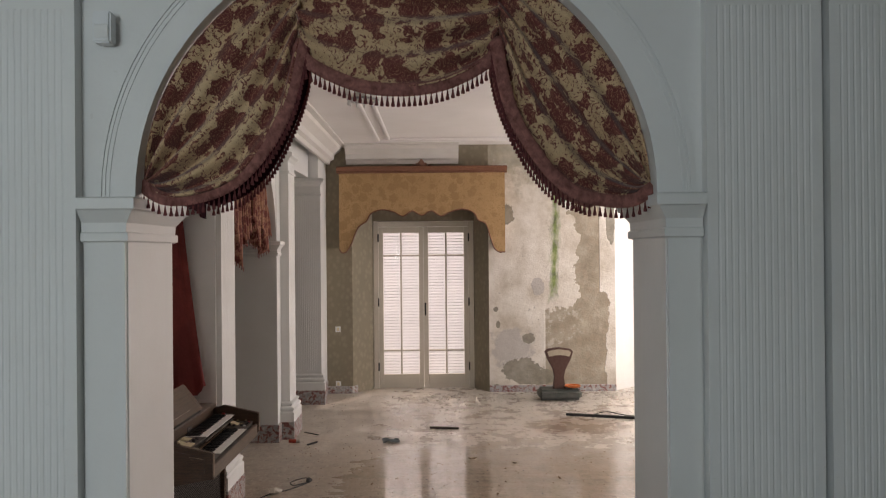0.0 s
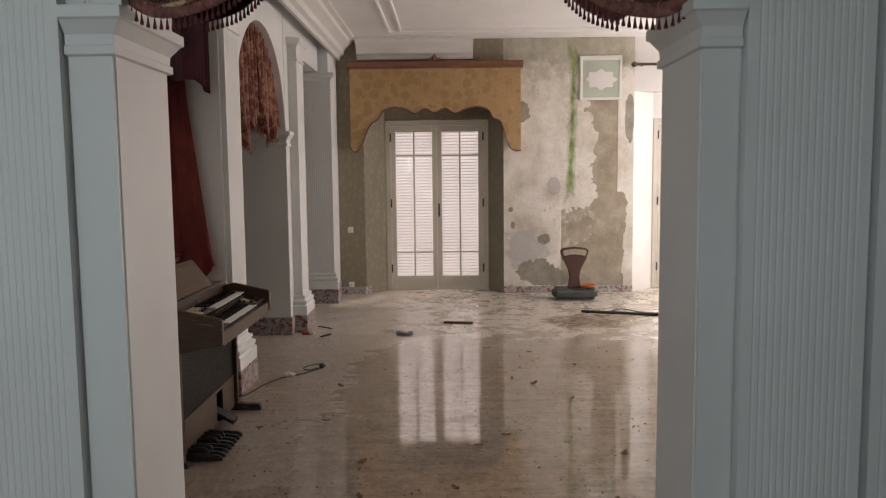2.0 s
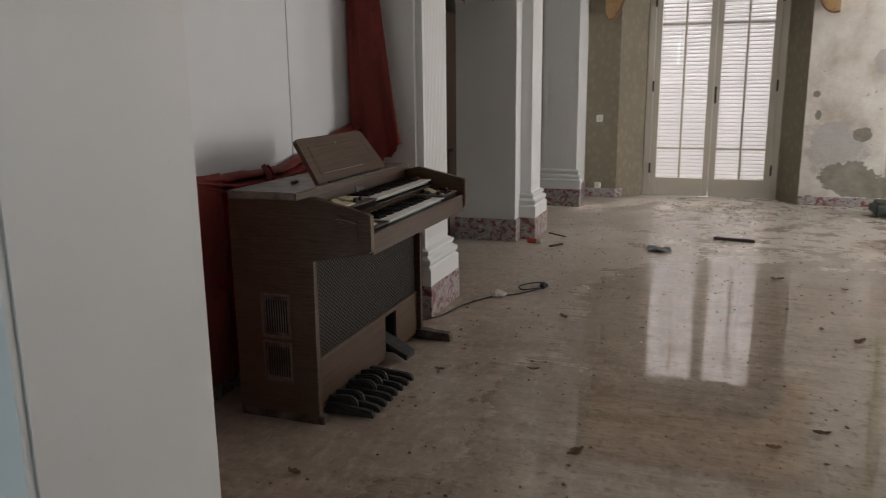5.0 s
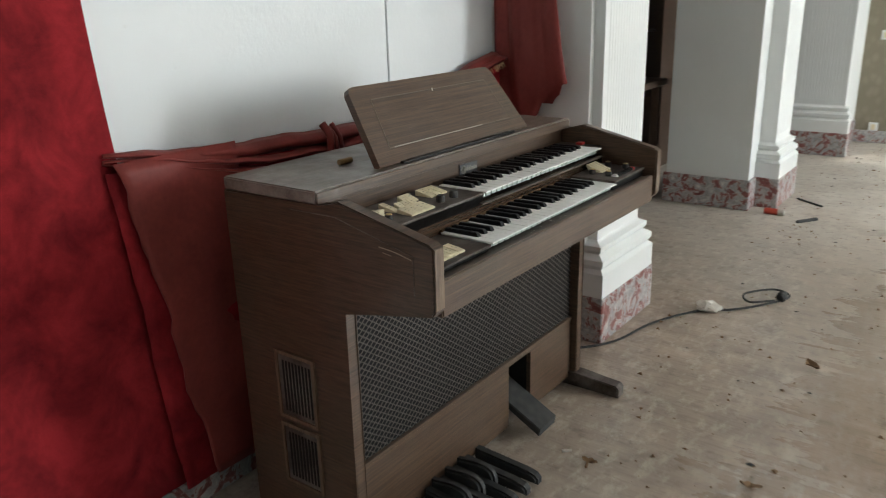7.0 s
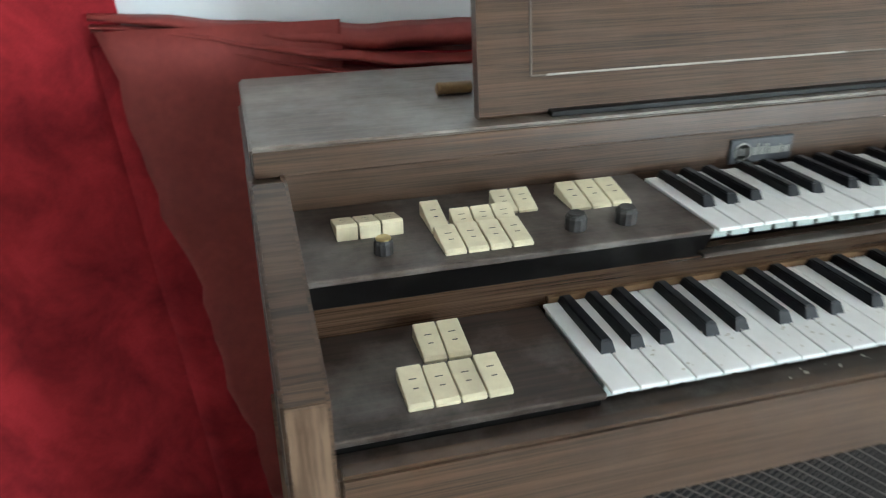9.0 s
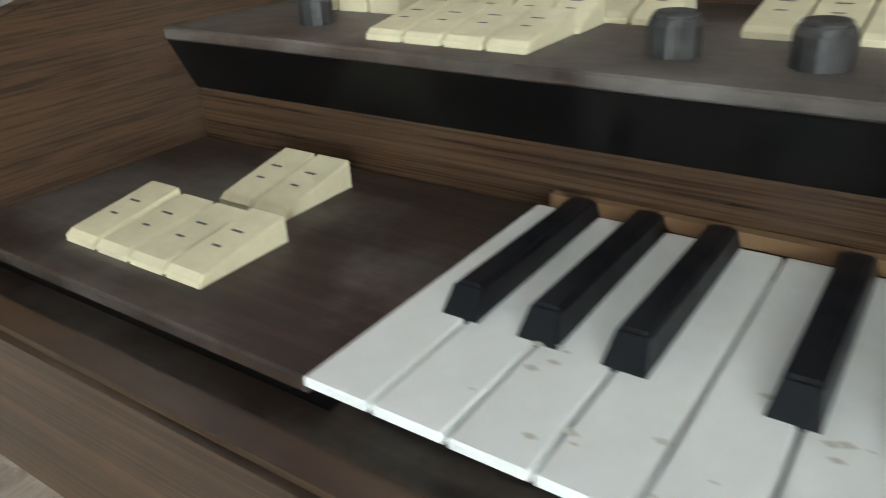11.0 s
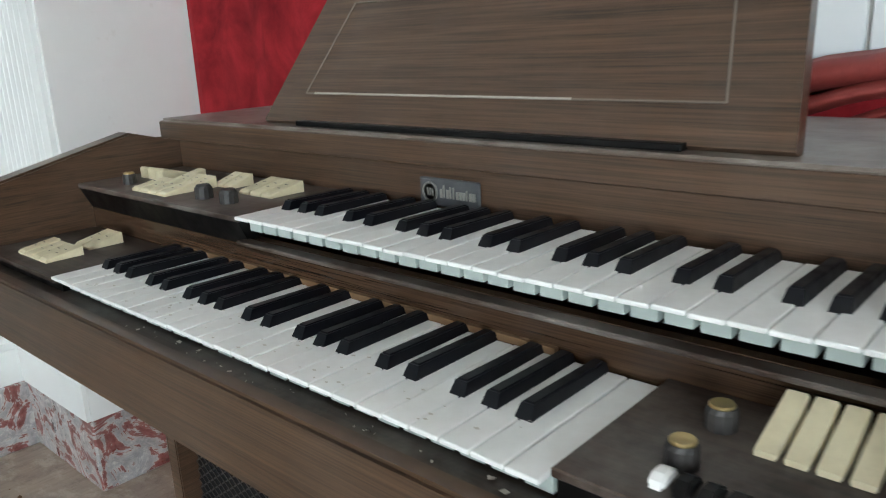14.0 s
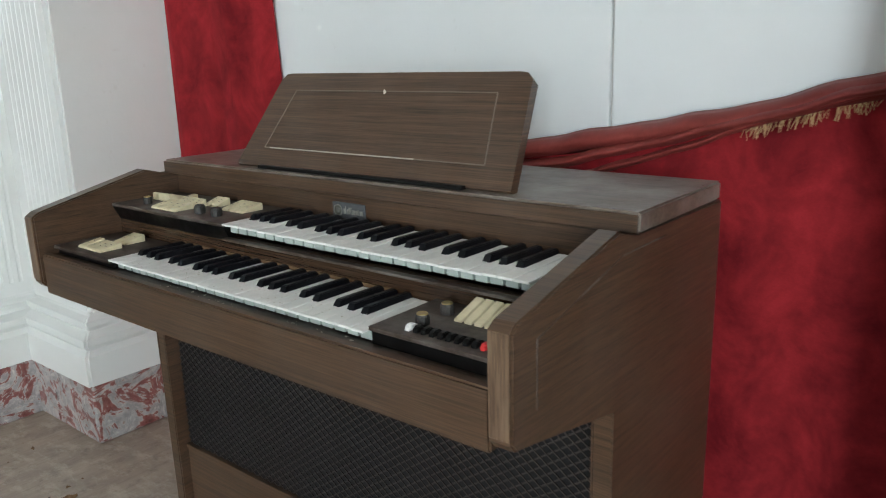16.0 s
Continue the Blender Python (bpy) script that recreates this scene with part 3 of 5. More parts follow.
CAP = [(0.0, -0.15), (0.012, -0.145), (0.012, -0.12), (0.004, -0.115), (0.006, -0.085), (0.035, -0.045), (0.045, -0.04), (0.045, -0.005), (0.03, 0.0)]
for side, x0, x1 in ((-1, -0.979, AX - HALF), (1, AX + HALF, 1.094)):
    bm = ring_loft(bmesh.new(), (x0, x1, Y0 - 0.02, Y1 + 0.02), [(o, AZ + z) for o, z in CAP], (side < 0 and 0.05 or 1, side > 0 and 0.05 or 1, 1, 1))
    thing("trim_impost", bm, WHITE, "white moulded impost where the arch springs", "trim", "structure")
    bm = one_box(x0 + 0.004, x1 - 0.004, Y0 - 0.016, Y0 - 0.0005, 0.265, AZ - 0.14)
    thing("trim_jamb", bm, WHITE, "plain white painted jamb pilaster of the arch", "trim", "structure")
    bm = one_box(x0 - 0.01, x1 + (0.02 if side < 0 else 0), Y0 - 0.035, Y1 + 0.025, 0.0, 0.265, 0.004)
    if side > 0:
        bm.free()
        bm = one_box(x0 - 0.02, x1 + 0.01, Y0 - 0.035, Y1 + 0.025, 0.0, 0.265, 0.004)
    thing("baseboard_arch", bm, MARBLE, "red and grey marble skirting under the arch jamb", "baseboard", "structure")


BASE = [(0.05, 0.18), (0.05, 0.27), (0.035, 0.285), (0.045, 0.30), (0.045, 0.32), (0.018, 0.338), (0.028, 0.352), (0.028, 0.368), (0.006, 0.378), (0.0, 0.385)]
PCAP = [(0.0, -0.22), (0.012, -0.215), (0.012, -0.195), (0.0, -0.19), (0.0, -0.10), (0.02, -0.06), (0.045, -0.045), (0.05, -0.04), (0.05, -0.005), (0.04, 0.0)]


def pilaster(name, w, d, top, label, flutes=9, floor_z=0.0, m=None, plinth=True):
    """A fluted pilaster that faces -y, its back at y = 0, centred on x = 0; a thing with its parts."""
    ob = new(name)
    tagged(ob, label, "pilaster", "", "structure")
    n = flutes
    mar = w * 0.075
    pitch = (w - 2 * mar) / n
    pts = [(w / 2, 0), (-w / 2, 0), (-w / 2, -d)]
    for i in range(n):
        c = -w / 2 + mar + pitch * (i + 0.5)
        r = pitch * 0.22
        for a in (180, 225, 270, 315, 360):
            pts.append((c + r * math.cos(radians(a)), -d - 0.36 * r * math.sin(radians(a))))
    pts.append((w / 2, -d))
    bm = prism(bmesh.new(), pts, "z", floor_z + 0.425, top - 0.26)
    sh = part("shaft", bm, WHITE, ob, "white fluted shaft")
    bm = bmesh.new()
    box(bm, -w / 2, w / 2, -d, 0, floor_z + 0.385, floor_z + 0.425)
    box(bm, -w / 2, w / 2, -d, 0, top - 0.26, top - 0.21)
    part("collar", bm, WHITE, ob)
    part("base", ring_loft(bmesh.new(), (-w / 2, w / 2, -d, 0), [(o, floor_z + z) for o, z in BASE], (1, 1, 1, 0)), WHITE, ob, "white stepped base moulding")
    part("capital", ring_loft(bmesh.new(), (-w / 2, w / 2, -d, 0), [(o, top + z) for o, z in PCAP], (1, 1, 1, 0)), WHITE, ob, "white moulded capital")
    if plinth:
        part("plinth", box(bmesh.new(), -w / 2 - 0.055, w / 2 + 0.055, -d - 0.055, 0, 0.0, floor_z + 0.18, 0.004), MARBLE, ob, "red and grey marble plinth")
    if m is not None:
        ob.matrix_basis = m
    return ob


WHITEP = "white fluted pilaster on a red marble plinth"
pilaster("pilaster", 0.39, 0.05, 2.98, WHITEP, 15, 0.045, pose(-1.181, Y0, 0))
pilaster("pilaster", 0.385, 0.05, 2.98, WHITEP, 15, 0.045, pose(1.2935, Y0, 0))
pilaster("pilaster", 0.385, 0.05, 2.98, WHITEP, 15, 0.045, pose(1.7045, Y0, 0))

# west arcade: piers of the organ niche, the open arch and the far corner
WX = -1.40   # face of the arcade wall
BX = -1.81   # back of the niche
PX = WX - 0.03
thing("pier_south", one_box(BX - 0.12, PX, Y1, 3.985, 0, 3.36), WHITE, "white painted pier beside the organ niche", "pier", "structure")
pilaster("pilaster", 0.315, 0.012, 2.85, WHITEP, 9, 0.0, pose(PX, 3.815, 0, 0, 0, 90), False)
bm = ring_loft(bmesh.new(), (BX, PX + 0.012, 3.66, 3.985), [(o * 0.8, z) for o, z in BASE], (0, 1, 0, 1))
thing("trim_pier_base", bm, WHITE, "white stepped base moulding of the pier", "trim", "structure")
thing("baseboard_niche", one_box(BX, PX + 0.056, 3.65, 4.028, 0.0, 0.18, 0.004), MARBLE, "chipped red and grey marble skirting round the pier", "baseboard", "structure")
pilaster("pilaster", 0.41, 0.15, 2.85, WHITEP, 12, 0.0, pose(-1.236, Y1 + 0.001, 0, 0, 0, 180))

thing("wall_niche", one_box(BX - 0.12, BX, 3.985, 6.05, 0, 3.36), HALLWHITE, "white wall behind the organ", "wall", "structure")
for i, (a, b) in enumerate(((3.97, 5.428), (5.434, 6.02))):
    thing("wall_board", one_box(BX + 0.001, BX + 0.012, a, b, 0.09, 2.4, 0.002), PANELWHITE, "smooth white board fixed to the niche wall", "wall panel", "structure")
thing("baseboard_niche_back", one_box(BX + 0.0125, BX + 0.03, 4.0, 6.05, 0, 0.08, 0.003), MARBLE, "dark marble skirting at the back of the niche", "baseboard", "structure")
thing("pier_middle", one_box(BX - 0.12, WX - 0.02, 6.05, 6.47, 0, 3.36), WHITE, "white painted pier between the organ niche and the open arch", "pier", "structure")
pilaster("pilaster", 0.37, 0.04, 2.85, WHITEP, 14, 0.0, pose(WX - 0.021, 6.26, 0, 0, 0, 90))

thing("pier_north", one_box(BX - 0.10, WX - 0.015, 8.18, 8.80, 0, 3.36), WHITE, "white painted pier of the open arch", "pier", "structure")
thing("baseboard_pier_north", one_box(BX - 0.115, WX, 8.165, 8.815, 0, 0.18, 0.004), MARBLE, "dark red marble skirting round the pier", "baseboard", "structure")
pilaster("pilaster", 0.34, 0.09, 2.95, WHITEP, 12, 0.0, pose(WX - 0.016, 8.52, 0, 0, 0, 90))
bm = ring_loft(bmesh.new(), (BX - 0.10, WX - 0.013, 8.18, 8.36), [(o, 2.03 + z) for o, z in CAP], (0, 1, 1, 0))
thing("trim_impost_side", bm, WHITE, "white impost moulding on the side arch pier", "trim", "structure")

# side arch between middle and north pier
bm = bmesh.new()
cy, ch = (6.47 + 8.18) / 2, (8.18 - 6.47) / 2
arc2 = [(cy + ch * math.cos(math.pi * i / 32), 2.05 + ch * math.sin(math.pi * i / 32)) for i in range(33)]
prism(bm, [(8.18, 3.36), (cy, 3.36)] + arc2[:17][::-1], "x", BX - 0.1, WX - 0.02)
prism(bm, [(cy, 3.36), (6.47, 3.36)] + arc2[16:][::-1], "x", BX - 0.1, WX - 0.02)
thing("wall_side_arch", bm, WHITE, "white wall over the round side arch", "wall", "structure")
thing("wall_niche_head", one_box(WX - 0.14, WX - 0.032, 3.985, 6.05, 2.75, 3.36), WHITE, "white wall over the organ niche", "wall", "structure")

# opening past the north pier, then the corner pier
thing("wall_corner_head", one_box(BX - 0.10, WX - 0.02, 8.80, 10.14, 2.86, 3.36), WHITE, "white lintel over the passage", "wall", "structure")
thing("pier_corner", one_box(-1.70, -1.30, 10.18, 10.86, 0, 3.36), WHITE, "white corner pier by the far wall", "pier", "structure")
pilaster("pilaster", 0.36, 0.04, 2.85, WHITEP, 13, 0.0, pose(-1.45, 10.18, 0))
thing("baseboard_corner", one_box(-1.72, -1.285, 10.2, 10.84, 0, 0.18, 0.004), MARBLE, "dark red marble skirting of the corner pier", "baseboard", "structure")

# far wall with two French windows
bm = bmesh.new()
box(bm, -1.30, -0.95, 10.85, 11.5, 0, 3.36)
box(bm, -0.95, 0.90, 10.85, 11.5, 2.72, 3.36)
prism(bm, [(-0.95, 10.85), (-0.70, 11.16), (-0.70, 11.5), (-0.95, 11.5)], "z", 0, 2.72)
prism(bm, [(0.90, 10.85), (0.90, 11.5), (0.72, 11.5), (0.72, 11.16)], "z", 0, 2.72)
box(bm, -0.70, 0.72, 11.16, 11.5, 2.345, 2.72)
thing("wall_north_papered", bm, PAPER, "olive damask papered wall round the French window", "wall", "structure")
bm = bmesh.new()
box(bm, 0.90, 2.62, 10.85, 11.5, 0, 3.36)
thing("wall_north_ruined", bm, RUIN, "ruined plaster wall with torn paper, mould and green algae", "wall", "structure")
bm = bmesh.new()
prism(bm, [(2.62, 10.85), (2.95, 11.16), (2.95, 11.5), (2.62, 11.5)], "z", 0, 2.66)
box(bm, 2.62, 4.7, 10.85, 11.5, 2.66, 3.36)
box(bm, 2.95, 4.35, 11.16, 11.5, 2.345, 2.66)
prism(bm, [(4.35, 11.16), (4.7, 10.85), (4.7, 11.5), (4.35, 11.5)], "z", 0, 2.66)
box(bm, 4.7, 5.0, 10.85, 11.5, 0, 3.36)
thing("wall_north_white", bm, HALLWHITE, "white plaster reveal of the second French window", "wall", "structure")
thing("baseboard_north_left", one_box(-1.285, -0.955, 10.832, 10.849, 0, 0.10, 0.003), MARBLE, "dark red marble skirting", "baseboard", "structure")
thing("baseboard_north_right", one_box(0.90, 2.62, 10.832, 10.849, 0, 0.09, 0.003), MARBLE, "chipped marble skirting under the ruined wall", "baseboard", "structure")
bm = prism(bmesh.new(), [(-0.955, 10.832), (-0.952, 10.849), (-0.705, 11.158), (-0.72, 11.166)], "z", 0, 0.10)
thing("baseboard_reveal", bm, MARBLE, "red marble skirting in the window reveal", "baseboard", "structure")

# walls that close the place
def wall_with_windows(name, x0, x1, ya, yb, spans, mat_, label):
    bm = bmesh.new()
    y = ya
    for a, b in spans:
        box(bm, x0, x1, y, a, 0, 3.36)
        box(bm, x0, x1, a, b, 2.85, 3.36)
        box(bm, x0, x1, a, b, 0, 0.35)
        y = b
    box(bm, x0, x1, y, yb, 0, 3.36)
    return thing(name, bm, mat_, label, "wall", "structure")


wall_with_windows("wall_east", 5.0, 5.2, Y1, 11.5, ((5.75, 7.05), (8.55, 9.85)), HALLWHITE, "white hall wall with tall window openings")
thing("wall_first_west", one_box(-4.2, -4.0, -2.4, Y0, 0, 3.36), WHITE, "plain white wall", "wall", "structure")
bm = bmesh.new()
box(bm, -4.2, -2.4, -2.6, -2.4, 0, 3.36)
box(bm, -1.0, 5.2, -2.6, -2.4, 0, 3.36)
box(bm, -2.4, -1.0, -2.6, -2.4, 2.85, 3.36)
box(bm, -2.4, -1.0, -2.6, -2.4, 0, 1.6)
thing("wall_first_south", bm, WHITE, "white wall with a window opening behind the walk's start", "wall", "structure")
thing("wall_first_east", one_box(5.0, 5.2, -2.4, Y0, 0, 3.36), WHITE, "plain white wall", "wall", "structure")
# side room walls, darkened in the paint to look unlit
thing("wall_side_room", one_box(-4.2, -4.0, Y1, 11.5, 0, 3.36), DIM, "wall of the side room, its colour darkened for the missing light", "wall", "structure")
thing("wall_side_room_north", one_box(-4.0, -1.301, 11.3, 11.5, 0, 3.36), DIM, "end wall of the side room, its colour darkened for the missing light", "wall", "structure")


# French windows
def french_window(x0, x1, y, top):
    ob = empty("french_window", ((x0 + x1) / 2, y, 0), "cream painted double French window with small panes", "french window")
    bm = bmesh.new()
    box(bm, x0, x0 + 0.07, y - 0.03, y + 0.05, 0, top, 0.006)
    box(bm, x1 - 0.07, x1, y - 0.03, y + 0.05, 0, top, 0.006)
    box(bm, x0 + 0.07, x1 - 0.07, y - 0.03, y + 0.05, top - 0.07, top, 0.006)
    part("frame", bm, DOORPAINT, ob)
    mid = (x0 + x1) / 2
    for a, b, hinge in ((x0 + 0.073, mid - 0.002, x0 + 0.068), (mid + 0.002, x1 - 0.073, x1 - 0.068)):
        leaf = part("leaf", bmesh.new(), DOORPAINT, ob)
        bm = bmesh.new()
        st = 0.062
        box(bm, a, a + st, y - 0.02, y + 0.03, 0.004, top - 0.075, 0.003)
        box(bm, b - st, b, y - 0.02, y + 0.03, 0.004, top - 0.075, 0.003)
        box(bm, a + st, b - st, y - 0.02, y + 0.03, top - 0.155, top - 0.075, 0.005)
        box(bm, a + st, b - st, y - 0.02, y + 0.03, 0.004, 0.20, 0.003)
        bm.to_mesh(leaf.data)
        bm.free()
        if not leaf.data.materials:
            leaf.data.materials.append(DOORPAINT)
        c = (a + b) / 2
        part("muntin", one_box(c - 0.011, c + 0.011, y - 0.012, y + 0.02, 0.20, top - 0.155, 0.004), DOORPAINT, leaf)
        for z in (0.53, 1.86):
            part("muntin", one_box(a + st, b - st, y - 0.010, y + 0.018, z - 0.011, z + 0.011, 0.004), DOORPAINT, leaf)
        zs = (0.20, 0.53, 1.86, top - 0.155)
        for p, q in ((a + st, c), (c, b - st)):
            for zl, zh in zip(zs, zs[1:]):
                g = part("pane", one_box(p, q, y + 0.002, y + 0.006, zl, zh), GLASS, leaf)
                g.visible_shadow = False
        for z in (0.25, 1.15, 2.05):
            part("hinge", lathe(bmesh.new(), [(0.008, 0), (0.010, 0.005), (0.010, 0.11), (0.008, 0.115)], (hinge, y - 0.035, z), 10), RUBBER, leaf)
    bm = one_box(mid + 0.012, mid + 0.034, y - 0.026, y - 0.02, 1.02, 1.20, 0.003)
    box(bm, mid + 0.016, mid + 0.030, y - 0.06, y - 0.026, 1.14, 1.155, 0.003)
    box(bm, mid + 0.014, mid + 0.032, y - 0.066, y - 0.052, 1.05, 1.16, 0.005)
    part("handle", bm, RUBBER, ob, "dark metal lever handle")
    return ob


def shutter(x0, x1, y, top):
    ob = empty("louvred_shutter", ((x0 + x1) / 2, y, 0), "white louvred shutter closed outside the French window", "shutter", "window shutters")
    for a, b in ((x0, (x0 + x1) / 2 - 0.0003), ((x0 + x1) / 2 + 0.0003, x1)):
        bm = bmesh.new()
        box(bm, a, a + 0.05, y - 0.02, y + 0.02, 0.03, top)
        box(bm, b - 0.05, b, y - 0.02, y + 0.02, 0.03, top)
        box(bm, a + 0.05, b - 0.05, y - 0.02, y + 0.02, 0.03, 0.10)
        box(bm, a + 0.05, b - 0.05, y - 0.02, y + 0.02, top - 0.08, top)
        fr = part("frame", bm, SHUTTER, ob)
        me = None
        z = 0.12
        while z < top - 0.09:
            if me is None:
                s = part("slat", prism(bmesh.new(), [(y - 0.019, -0.015), (y - 0.019, -0.022), (y - 0.014, -0.024), (y + 0.019, 0.017), (y + 0.019, 0.024), (y + 0.014, 0.024)], "x", a + 0.05, b - 0.05), SHUTTER, fr)
                me = s.data
            else:
                s = hang(new("slat", me), fr)
            s.location.z = z
            z += 0.0415
    return ob


french_window(-0.69, 0.71, 11.2, 2.335)
shutter(-0.70, 0.72, 11.42, 2.4)
french_window(2.96, 4.34, 11.2, 2.335)
bm = one_box(-8, 12, 14.2, 14.25, -0.2, 3.9)
thing("backdrop", bm, OUTSIDE, "bright hazy outdoors beyond the windows", "backdrop", "structure")

# ---- the electric organ ----
OY0, OY1 = 4.626, 5.720
organ = empty("electric_organ", (-1.43, 5.173, 0), "brown walnut-veneered two-manual electric organ, dusty, standing in the niche", "organ")
SIDE = [(-1.028, 0.815), (-1.040, 0.823), (-1.262, 0.874), (-1.312, 0.857), (-1.610, 0.857), (-1.610, 0.0), (-1.262, 0.0), (-1.262, 0.640), (-1.036, 0.680), (-1.028, 0.690)]
for a, b in ((OY0, OY0 + 0.032), (OY1 - 0.032, OY1)):
    side = part("side_panel", prism(bmesh.new(), SIDE, "y", a, b, 0.003), WALNUT, organ)
    outer = a if a == OY0 else b
    sgn = -1 if a == OY0 else 1
    bm = prism(bmesh.new(), [(-1.0275, 0.694), (-1.0275, 0.814), (-1.0262, 0.813), (-1.0262, 0.695)], "y", a + 0.003, b - 0.003)
    part("arm_edge", bm, WALNUT_EDGE, side, "worn lighter edge of the arm")
    # fine inlaid line that frames the arm
    bm = bmesh.new()
    line = [(-1.075, 0.715), (-1.075, 0.795), (-1.27, 0.842), (-1.40, 0.842)]
    for p, q in zip(line, line[1:]):
        tube(bm, [(p[0], outer + sgn * 0.0002, p[1]), (q[0], outer + sgn * 0.0002, q[1])], 0.0012, 4)
    part("inlay_line", bm, WALNUT_DARK, side)
bm = tube(bmesh.new(), smooth_path([(-1.158, OY0 - 0.0003, 0.800), (-1.12, OY0 - 0.0003, 0.796), (-1.08, OY0 - 0.0003, 0.787)], 4), 0.0011, 4)
tube(bm, [(-1.150, OY0 - 0.0003, 0.790), (-1.128, OY0 - 0.0003, 0.787)], 0.0006, 4)
part("scratch", bm, mat("bare_wood_scratch", (0.34, 0.27, 0.2), 0.7), organ, "pale scratch on the veneer")
for z0, z1 in ((0.34, 0.495), (0.165, 0.31)):
    vent = part("vent", one_box(-1.48, -1.372, OY0 - 0.004, OY0 + 0.0, z0, z1, 0.002), WALNUT_DARK, organ, "slotted side vent")
    bm = bmesh.new()
    for fx0, fx1, fz0, fz1 in ((-1.488, -1.480, z0 - 0.008, z1 + 0.008), (-1.372, -1.364, z0 - 0.008, z1 + 0.008), (-1.480, -1.372, z0 - 0.008, z0), (-1.480, -1.372, z1, z1 + 0.008)):
        box(bm, fx0, fx1, OY0 - 0.006, OY0 - 0.0002, fz0, fz1)
    part("frame", bm, WALNUT_EDGE, vent, "worn paler frame of the vent")
    # slots are raised near-black strips, painted as the shade of openings
    for i in range(9):
        x = -1.466 + i * 0.0105
        part("slot", one_box(x, x + 0.005, OY0 - 0.0055, OY0 - 0.0042, z0 + 0.014, z1 - 0.014), SHADEBLACK, vent)

part("top_plate", one_box(-1.612, -1.325, OY0 + 0.004, OY1 - 0.004, 0.8575, 0.886, 0.003, 2), WALNUT_TOP, organ, "dust-covered walnut lid")
part("fascia", one_box(-1.352, -1.334, OY0 + 0.032, OY1 - 0.032, 0.795, 0.8574, 0.002), WALNUT, organ)
part("lid_front", one_box(-1.3252, -1.3212, OY0 + 0.006, OY1 - 0.006, 0.8578, 0.8825, 0.001), WALNUT, organ)
part("back_panel", one_box(-1.608, -1.596, OY0 + 0.033, OY1 - 0.033, 0.02, 0.857), WALNUT_DARK, organ)

# music stand: a leaning board with an inlaid frame
sx, sz = Vector((-1.347, 0.0, 0.890)), Vector((-1.462, 0.0, 1.058))
up = (sz - sx)
out_n = Vector((up.z, 0, -up.x)).normalized()


def on_stand(y, s, lift=0.0):
    return sx + up * s + Vector((0, y, 0)) + out_n * lift


bm = bmesh.new()
outline = [(4.856, 0.0), (5.504, 0.0), (5.474, 0.93), (5.462, 0.99), (5.448, 1.0), (4.905, 1.0), (4.891, 0.99), (4.882, 0.93)]
fa = [bm.verts.new(on_stand(y, s)) for y, s in outline]
fb = [bm.verts.new(on_stand(y, s, -0.018)) for y, s in outline]
bm.faces.new(fa)
bm.faces.new(fb[::-1])
for i in range(len(fa)):
    bm.faces.new((fa[i], fb[i], fb[(i + 1) % len(fa)], fa[(i + 1) % len(fa)]))
stand = part("music_stand", bm, WALNUT, organ, "leaning music stand with an inlaid frame line")
bm = bmesh.new()
fr = [(4.918, 0.19), (5.442, 0.19), (5.418, 0.81), (4.940, 0.81), (4.918, 0.19)]
for p, q in zip(fr, fr[1:]):
    tube(bm, [on_stand(*p, 0.0004), on_stand(*q, 0.0004)], 0.0012, 4)
part("inlay_line", bm, mat("worn_inlay", (0.16, 0.13, 0.105), 0.6), stand)
part("chipped_inlay", tube(bmesh.new(), [on_stand(4.935, 0.19, 0.0012), on_stand(5.30, 0.19, 0.0012)], 0.0012, 4), mat("pale_inlay", (0.42, 0.38, 0.33), 0.6), stand, "pale chipped inlay along the foot of the stand")
bm = bmesh.new()
bmesh.ops.create_icosphere(bm, subdivisions=1, radius=0.0042, matrix=Matrix.Translation(on_stand(5.176, 0.80, 0.0008)) @ Matrix.Diagonal((0.5, 0.7, 1.3, 1)))
part("chip", bm, CHIP, stand, "white chip in the veneer")
part("ledge", one_box(-1.352, -1.338, 4.93, 5.42, 0.8862, 0.8925, 0.001), BLACK, organ, "dark metal ledge under the music stand")

# name plate: a ring and plain raised bars
plate = part("name_plate", one_box(-1.3338, -1.3300, 5.140, 5.220, 0.8155, 0.8445, 0.0015), PLATE, organ, "small grey metal name plate")
bm = lathe(bmesh.new(), [(0.0105, 0), (0.0105, 0.0014), (0.0085, 0.0014), (0.0085, 0)], (-1.3299, 5.1555, 0.830), 20, "x")
part("ring", bm, PLATEPALE, plate)
for i, (w, h) in enumerate(((5, 9), (3, 13), (5, 9), (3, 12), (3, 12), (5, 8), (5, 8), (5, 8), (3, 10), (5, 8), (5, 8))):
    y = 5.1690 + i * 0.0043
    bm = one_box(-1.3299, -1.3290, y, y + w * 0.00065, 0.825, 0.825 + h * 0.001)
    part("raised_bar", bm, PLATEPALE, plate)
for y in (5.1522, 5.1555, 5.1588):
    part("raised_bar", one_box(-1.3299, -1.3290, y - 0.0008, y + 0.0008, 0.826, 0.834), PLATEPALE, plate)

